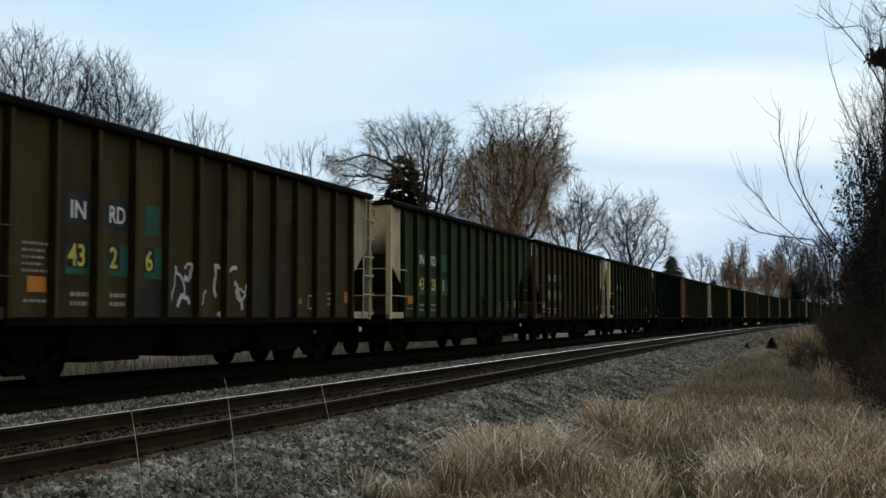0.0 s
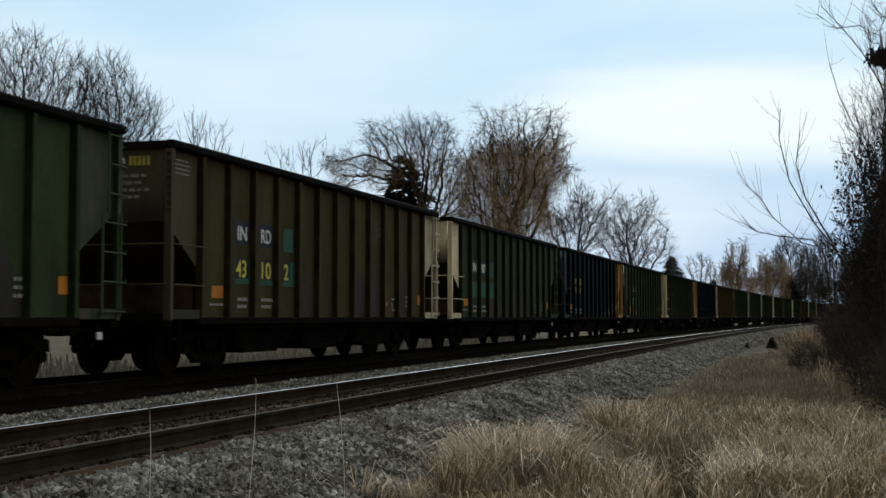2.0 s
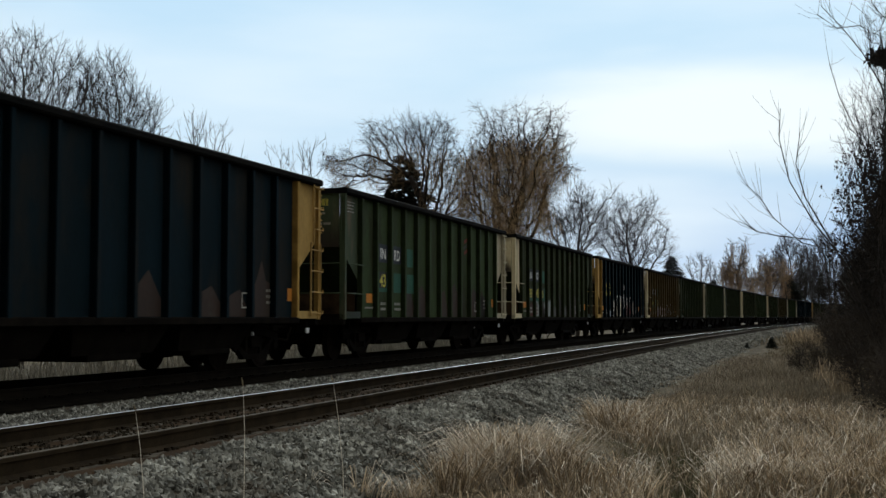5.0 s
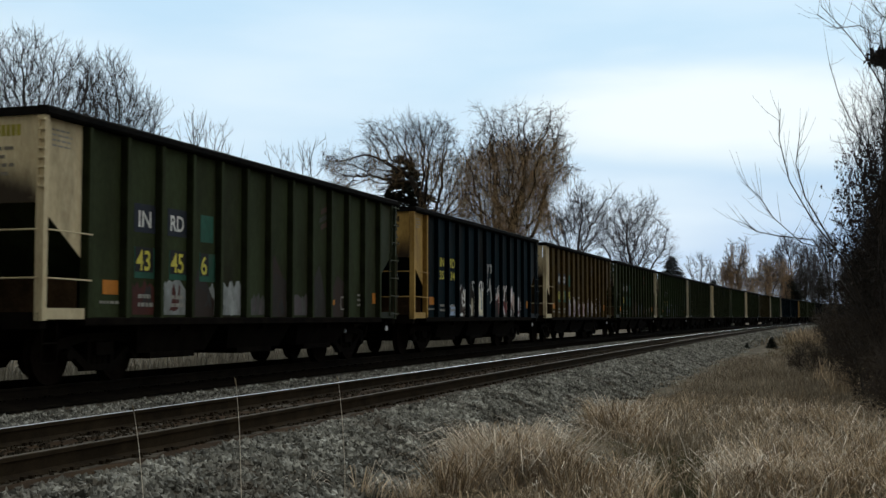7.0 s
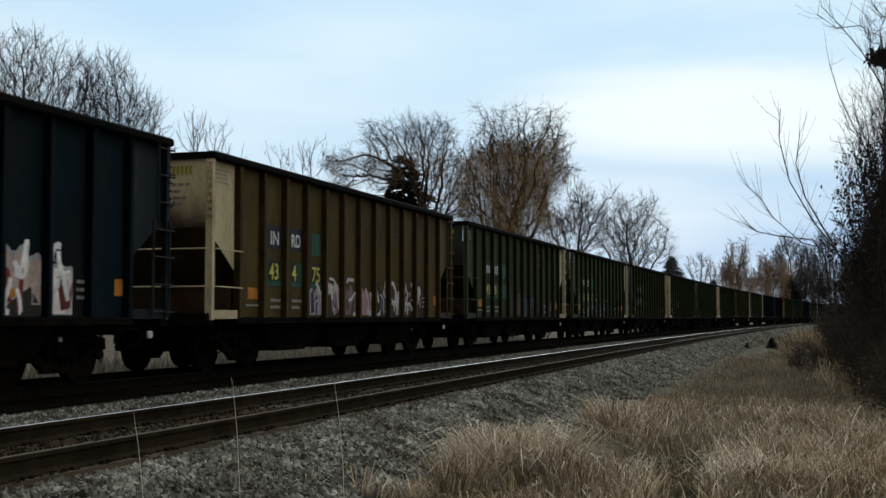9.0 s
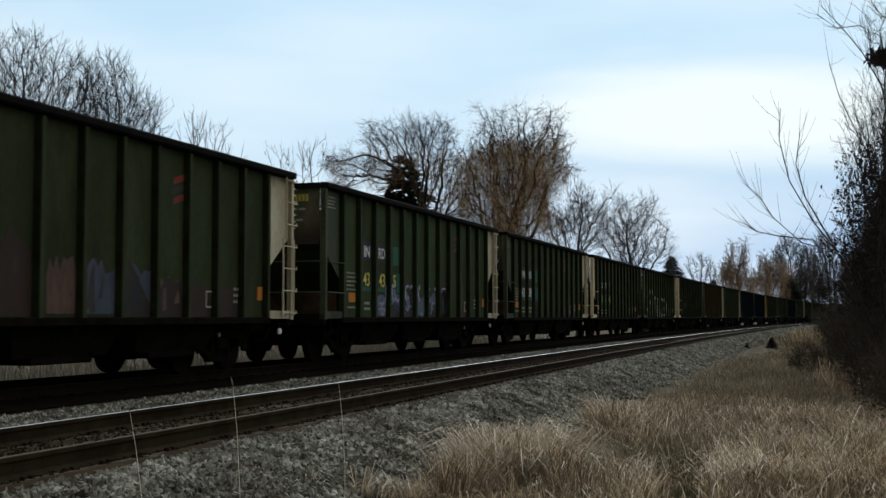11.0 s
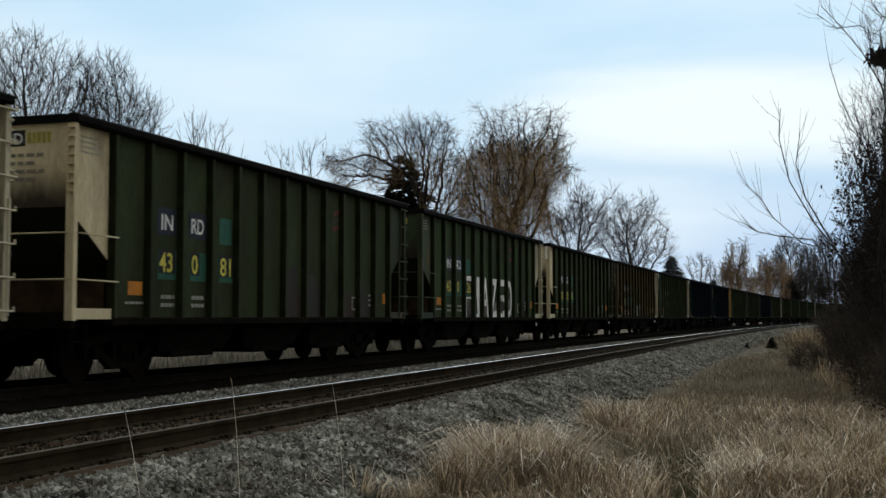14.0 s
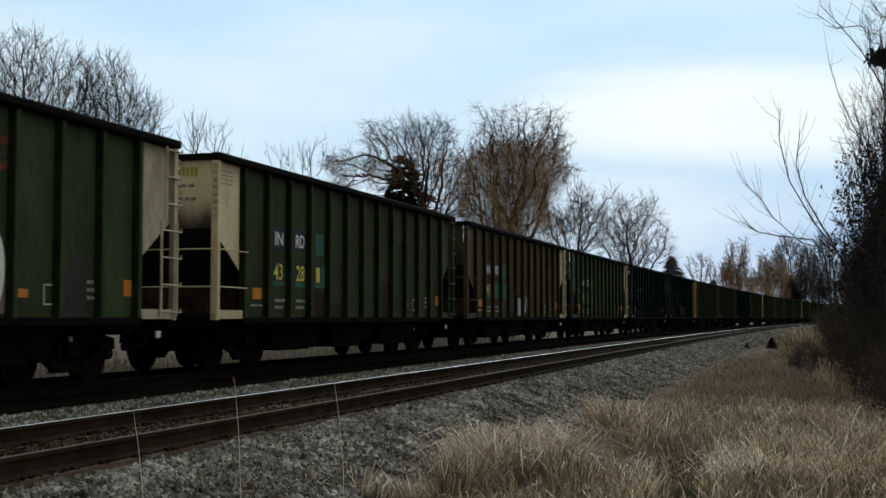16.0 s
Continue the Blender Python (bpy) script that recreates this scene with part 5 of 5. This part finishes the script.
def build_grass():
    rng = random.Random(9)
    tall, dull, reeds, pale, field, moss = [], [], [], [], [], []

    def bare(u, y):
        return u < -2.9 + 0.25 * math.sin(y * 1.3)

    def trodden(x, y):
        d = y * math.cos(radians(YAW)) - x * math.sin(radians(YAW))
        px = 784 + FOCAL * (x * math.cos(radians(YAW)) + y * math.sin(radians(YAW))) / d
        return (1010 < px < 1240 and 12.2 < d < 15.3 or 1150 < px < 1262 and 9.5 < d < 16.5) and rng.random() < 0.88
    # matted straw on the open ground near the eye
    for _ in range(2600):
        y = 8 + 15 * rng.random() ** 1.1
        u = rng.uniform(-3.0, 3.2)
        if bare(u, y) or trodden(u, y):
            continue
        tall.append((u, y, -0.63, 14, rng.uniform(0.10, 0.25), rng.choice((0.12, 0.18, 0.24, 0.34)) * rng.uniform(0.7, 1.2), 0.0034))
    # the named tufts: bearing, depth, number, height, spread, share of bleached plumes
    for px, dep, n, h, sp, plume in ((830, 11.3, 240, 0.50, 0.22, 1.2), (870, 11.5, 300, 0.60, 0.26, 1.3), (905, 11.7, 320, 0.66, 0.26, 1.4), (945, 11.6, 280, 0.58, 0.28, 1.0), (985, 11.4, 260, 0.48, 0.28, 0.4), (800, 11.1, 200, 0.46, 0.2, 0.5),
                                     (690, 10.9, 70, 0.24, 0.3, 0.5), (740, 10.9, 90, 0.26, 0.25, 0.5), (540, 10.7, 34, 0.32, 0.06, 1.2), (556, 10.8, 24, 0.24, 0.12, 1.0), (600, 10.8, 40, 0.18, 0.2, 0.8), (640, 10.8, 20, 0.38, 0.06, 0.4),
                                     (1062, 16.3, 240, 0.50, 0.20, 0.25), (1090, 16.4, 340, 0.58, 0.24, 0.35), (1128, 16.6, 300, 0.52, 0.24, 0.2), (1150, 16.2, 160, 0.36, 0.22, 0.1), (1105, 15.7, 220, 0.36, 0.3, 0.1),
                                     (1060, 11.4, 200, 0.38, 0.3, 0.25), (1120, 11.2, 140, 0.28, 0.3, 0.2), (1290, 11.1, 150, 0.36, 0.26, 0.8), (1330, 11.4, 200, 0.42, 0.3, 0.9), (1370, 11.3, 200, 0.40, 0.3, 0.7), (1430, 11.2, 220, 0.38, 0.3, 0.4),
                                     (1500, 11.4, 240, 0.42, 0.3, 0.4), (1550, 11.6, 240, 0.46, 0.3, 0.5), (1440, 13.2, 260, 0.44, 0.34, 0.3), (1530, 13.6, 280, 0.48, 0.34, 0.35), (1380, 13.6, 220, 0.40, 0.34, 0.3), (1320, 13.4, 160, 0.34, 0.32, 0.25), (1490, 16.5, 260, 0.46, 0.36, 0.3), (1420, 17.5, 240, 0.42, 0.36, 0.2), (1350, 18, 180, 0.38, 0.36, 0.15)):
        x, y = spot(px, dep)
        tall.append((x, y, -0.63, n, sp, h, 0.0036))
        pale.append((x, y, -0.63, int(n * plume * (0.9 if px < 1400 else 0.4)), sp * 0.95, h * 1.08, 0.0040))
    for _ in range(900):
        y = 9 + 12 * rng.random()
        u = rng.uniform(-2.4, 3.0)
        if bare(u, y) or trodden(u, y):
            continue
        pale.append((u, y, -0.63, 4, 0.22, rng.uniform(0.16, 0.40), 0.0040))
    # the fine upright grey-brown sward farther off
    for _ in range(6200):
        y = 14.5 + 34 * rng.random() ** 1.5
        u = rng.uniform(-3.2, 4.0) + bend(y)
        if bare(u - bend(y), y) or trodden(u, y):
            continue
        field.append((u, y, -0.64, 12, rng.uniform(0.12, 0.35), rng.uniform(0.12, 0.34) * (1 - 0.006 * (y - 14)), 0.0030 + 0.00012 * y))
    for _ in range(5200):
        y = 12 + 150 * rng.random() ** 1.7
        u = rng.uniform(-3.9, 4.0)
        dull.append((u + bend(y), y, -0.64, 12, rng.uniform(0.15, 0.5), rng.uniform(0.06, 0.20) * (1 if u > -2.6 else 0.55), 0.0040 + 0.00015 * y))
    for _ in range(800):
        y = 10 + 5.5 * rng.random()
        moss.append((rng.uniform(-2.6, 0.2), y, -0.64, 16, 0.2, rng.uniform(0.05, 0.13), 0.0035))
    for px, dep, n, h, sp in ((1432, 72, 300, 1.1, 1.2), (1418, 74, 200, 0.9, 1.0), (1500, 24, 120, 0.7, 0.5), (1475, 30, 140, 0.7, 0.6)):
        x, y = spot(px, dep)
        tall.append((x, y, -0.63, n, sp, h, 0.004 + 0.00012 * dep))
    for _ in range(1700):
        y = 70 + 330 * rng.random() ** 1.4
        dull.append((rng.uniform(-3.6, 9.0) + bend(y), y, -0.64, 10, 1.0, rng.uniform(0.2, 0.42), 0.012 + 0.00008 * y))
    for _ in range(900):
        y = 10 + 60 * rng.random()
        reeds.append((-15.2 - 4.0 * rng.random(), y, -0.74, 26, 0.5, rng.uniform(0.3, 0.9), 0.010))
    tagged(link("tall_grass", blades("tall_grass", tall, M_STRAW, 1, 1.35)), "tall dry straw-coloured grass tufts", "grass", kind="stuff")
    tagged(link("pale_grass", blades("pale_grass", pale, M_PLUME, 4, 1.7)), "bleached bowed grass blades and seed heads", "grass", kind="stuff")
    tagged(link("field_grass", blades("field_grass", field, M_FIELD, 5, 0.7)), "fine upright grey-brown dead grass", "grass", kind="stuff")
    tagged(link("dry_grass", blades("dry_grass", dull, M_DULL, 2)), "short weathered dead grass beside the ballast", "grass", kind="stuff")
    tagged(link("moss_grass", blades("moss_grass", moss, M_MOSS, 6)), "low olive green grass on the trodden ground", "grass", kind="stuff")
    tagged(link("reeds", blades("reeds", reeds, M_REED, 3, 0.4)), "pale dry reeds beyond the far track", "grass", kind="stuff")


build_grass()


# ---- dry stalks that sway in the train's wind, and the scrub's long arching shoots ----
STALKS = []


def build_stalks():
    for px, dep, top, base_z in ((428, 7.6, 0.60, -0.55), (262, 7.8, 0.42, -0.5), (612, 9.5, 0.52, -0.6)):
        x, y = spot(px, dep)
        h = top - base_z
        stalk = tagged(new("dry_stalk"), "thin pale dry weed stalk swaying beside the ballast", "plant")
        me = Shape().tube([(0, 0, 0), (0.01, 0, h * 0.4), (-0.005, 0, h * 0.75), (-0.03, 0.01, h)], [0.003, 0.0026, 0.002, 0.001], 5).mesh("stem", M_PLUME)
        link("stem", me, stalk)
        head = Shape().tube([(-0.03, 0.01, h), (-0.036, 0.012, h + 0.03), (-0.044, 0.014, h + 0.055)], [0.0025, 0.005, 0.001], 5)
        link("seed_head", head.mesh("seed_head", M_DULL), stalk)
        stalk.matrix_basis = pose(x, y, base_z, 0, 0, YAW)
        STALKS.append((stalk, x, y, base_z, h))


build_stalks()


def build_shoots():
    """Bare arching shoots that lean out of the scrub."""
    depth = 21.0
    for k, line in enumerate((((1500, 470), (1440, 390), (1400, 320), (1383, 245), (1386, 190)), ((1480, 440), (1428, 350), (1412, 290), (1420, 235)), ((1500, 450), (1420, 430), (1370, 385), (1348, 350), (1322, 325)),
                              ((1440, 425), (1380, 418), (1340, 410), (1318, 395)), ((1568, 150), (1535, 90), (1500, 45), (1462, 5)), ((1568, 330), (1525, 240), (1492, 170), (1475, 110)),
                              ((1568, 60), (1530, 40), (1490, 45), (1455, 20)))):
        d = depth + 0.7 * k
        pts = []
        for px, py in line:
            x, y = spot(px, d)
            pts.append(Vector((x, y, EYE_Z + (LEVEL - py) / FOCAL * d)))
        foot_x, foot_y = spot(1600 + 12 * k, d)
        pts = [Vector((foot_x, foot_y, -0.65)), pts[0].lerp(Vector((foot_x, foot_y, -0.65)), 0.45)] + pts
        n = len(pts)
        shoot = tagged(new("arching_sapling"), "bare arching sapling leaning out of the scrub", "tree")
        o = pts[0].copy()
        rad = [0.017 * (1 - i / n) + 0.003 for i in range(n)]
        link("trunk", Shape().tube([p - o for p in pts], rad, 5).mesh("trunk", M_BARK, True), shoot)
        rng = random.Random(80 + k)
        tw = Shape()
        for i in range(2, n - 1):
            for _ in range(5):
                p = pts[i].lerp(pts[i + 1], rng.random())
                d2 = ((pts[i + 1] - pts[i]).normalized() + Vector((rng.gauss(0, 0.5), rng.gauss(0, 0.4), rng.gauss(0.15, 0.5)))).normalized()
                ln = rng.uniform(0.25, 0.8)
                q = p + d2 * ln * 0.5
                tw.tube([p - o, q - o, q + (d2 + Vector((0, 0, 0.35))) * ln * 0.45 - o], [0.005, 0.0035, 0.002], 3)
        link("crown", tw.mesh("crown", M_TWIG), shoot)
        shoot.matrix_basis = Matrix.Translation(o)


build_shoots()


# ---- small things ----
def lump(name, x, y, z, size, mat, label, category, seed, squash=0.6):
    """A crumpled, uneven lump."""
    rng = random.Random(seed)
    bm = bmesh.new()
    bmesh.ops.create_icosphere(bm, subdivisions=2, radius=size)
    for v in bm.verts:
        k = rng.uniform(0.65, 1.2)
        v.co = Vector((v.co.x * k, v.co.y * k, v.co.z * k * squash))
    me = bpy.data.meshes.new(name)
    bm.to_mesh(me)
    bm.free()
    me.materials.append(mat)
    return tagged(link(name, me, m=pose(x, y, z, 0, 0, seed * 40)), label, category)


def build_litter():
    lump("litter_bag", *spot(1566, 15.2), -0.56, 0.11, M_BAG, "crumpled pale plastic bag at the scrub's foot", "litter", 2, 0.9)
    x, y = spot(1112, 24.0)
    stick = Shape().tube([(-0.35, 0, 0.0), (-0.1, 0.03, 0.02), (0.2, -0.02, 0.015), (0.4, 0.02, 0.0)], [0.022, 0.02, 0.017, 0.008], 6).mesh("dead_stick", M_BARK)
    tagged(link("dead_stick", stick, m=pose(x, y, -0.60, 0, 0, 25)), "dark dead stick lying on the gravel", "stick")
    for px, sc in ((246, 1.0), (272, 0.8), (225, 0.5)):
        x, y = spot(px, 26.0)
        plank = Shape().prism([(-0.16 * sc, -0.04), (0.16 * sc, -0.02), (0.10 * sc, 0.10), (-0.02, 0.15 * sc), (-0.14 * sc, 0.08)], -0.05, 0.05).mesh("concrete_lump", M_BAG)
        tagged(link("concrete_lump", plank, m=pose(x, y, -0.30, 0, 0, px)), "pale broken concrete lump beside the far track", "rubble")
    # a ball of old leaves high in the scrub
    x, y = spot(1568, 22.0)
    rng = random.Random(4)
    V, F = [], []
    for _ in range(420):
        q = Vector((rng.gauss(0, 0.10), rng.gauss(0, 0.10), rng.gauss(0, 0.07)))
        m = Euler((rng.uniform(0, 6.3), rng.uniform(0, 6.3), rng.uniform(0, 6.3))).to_matrix()
        o = len(V)
        V += [tuple(q + m @ Vector(c)) for c in ((-0.06, 0, 0), (0, -0.035, 0.01), (0.06, 0, 0), (0, 0.035, 0.01))]
        F.append((o, o + 1, o + 2, o + 3))
    tagged(link("leaf_nest", mesh_of("leaf_nest", V, F, M_LEAF), m=pose(x, y, EYE_Z + (LEVEL - 98) / FOCAL * 22.0)), "dark ball-shaped nest of old leaves among branches", "nest")


build_litter()


# ---- what moves ----
def motions():
    times = [0.5 * i for i in range(33)]
    for n, off, car in CARS:
        start = 14.709 + 16.2 * (n - 1) - 2.30 + BODY + off
        rows = []
        for t in times:
            y = start - run(t)
            rows.append((t, pose(FAR_C + bend(y), y, 0.0, 0, 0, -math.degrees(math.atan(slope(y))))))
        walk(car, rows)
    sway = {0: (25, 55, 70, 43, 45, 50, 55, 40, 36, 35, 40, 35, 22, 30, 34, 40, 38), 1: (20, 50, 55, 30, 33, 28, 25, 25, 24, 24, 20, 17, 18, 14, 8, 20, 24), 2: (0, 20, 30, 26, 20, 24, 30, 34, 30, 26, 30, 34, 32, 26, 22, 26, 26)}
    for k, (stalk, x, y, z, h) in enumerate(STALKS):
        walk(stalk, [(float(t), pose(x, y, z, 0, math.degrees(math.atan((v - 40) / 272.0 * (7.6 / 7.6))), YAW)) for t, v in enumerate(sway[k])])
    # wheels roll: one keyed axle for each place on a bogie, shared by all alike
    shared = {}
    for _, _, car in CARS:
        for bogie in car.children:
            if not bogie.name.startswith("bogie"):
                continue
            for axle in bogie.children:
                if not axle.name.startswith("wheelset"):
                    continue
                w = round(axle.matrix_basis.translation.y, 2)
                if w not in shared:
                    rows = []
                    for i in range(481):
                        t = i / 30
                        rows.append((t, Matrix.Translation((0, w, 0.457)) @ Matrix.Rotation(run(t) / 0.457, 4, "X")))
                    walk(axle, rows)
                    shared[w] = axle.animation_data
                else:
                    axle.rotation_mode = "QUATERNION"
                    keys = axle.animation_data_create()
                    keys.action = shared[w].action
                    keys.action_slot = shared[w].action_slot


motions()
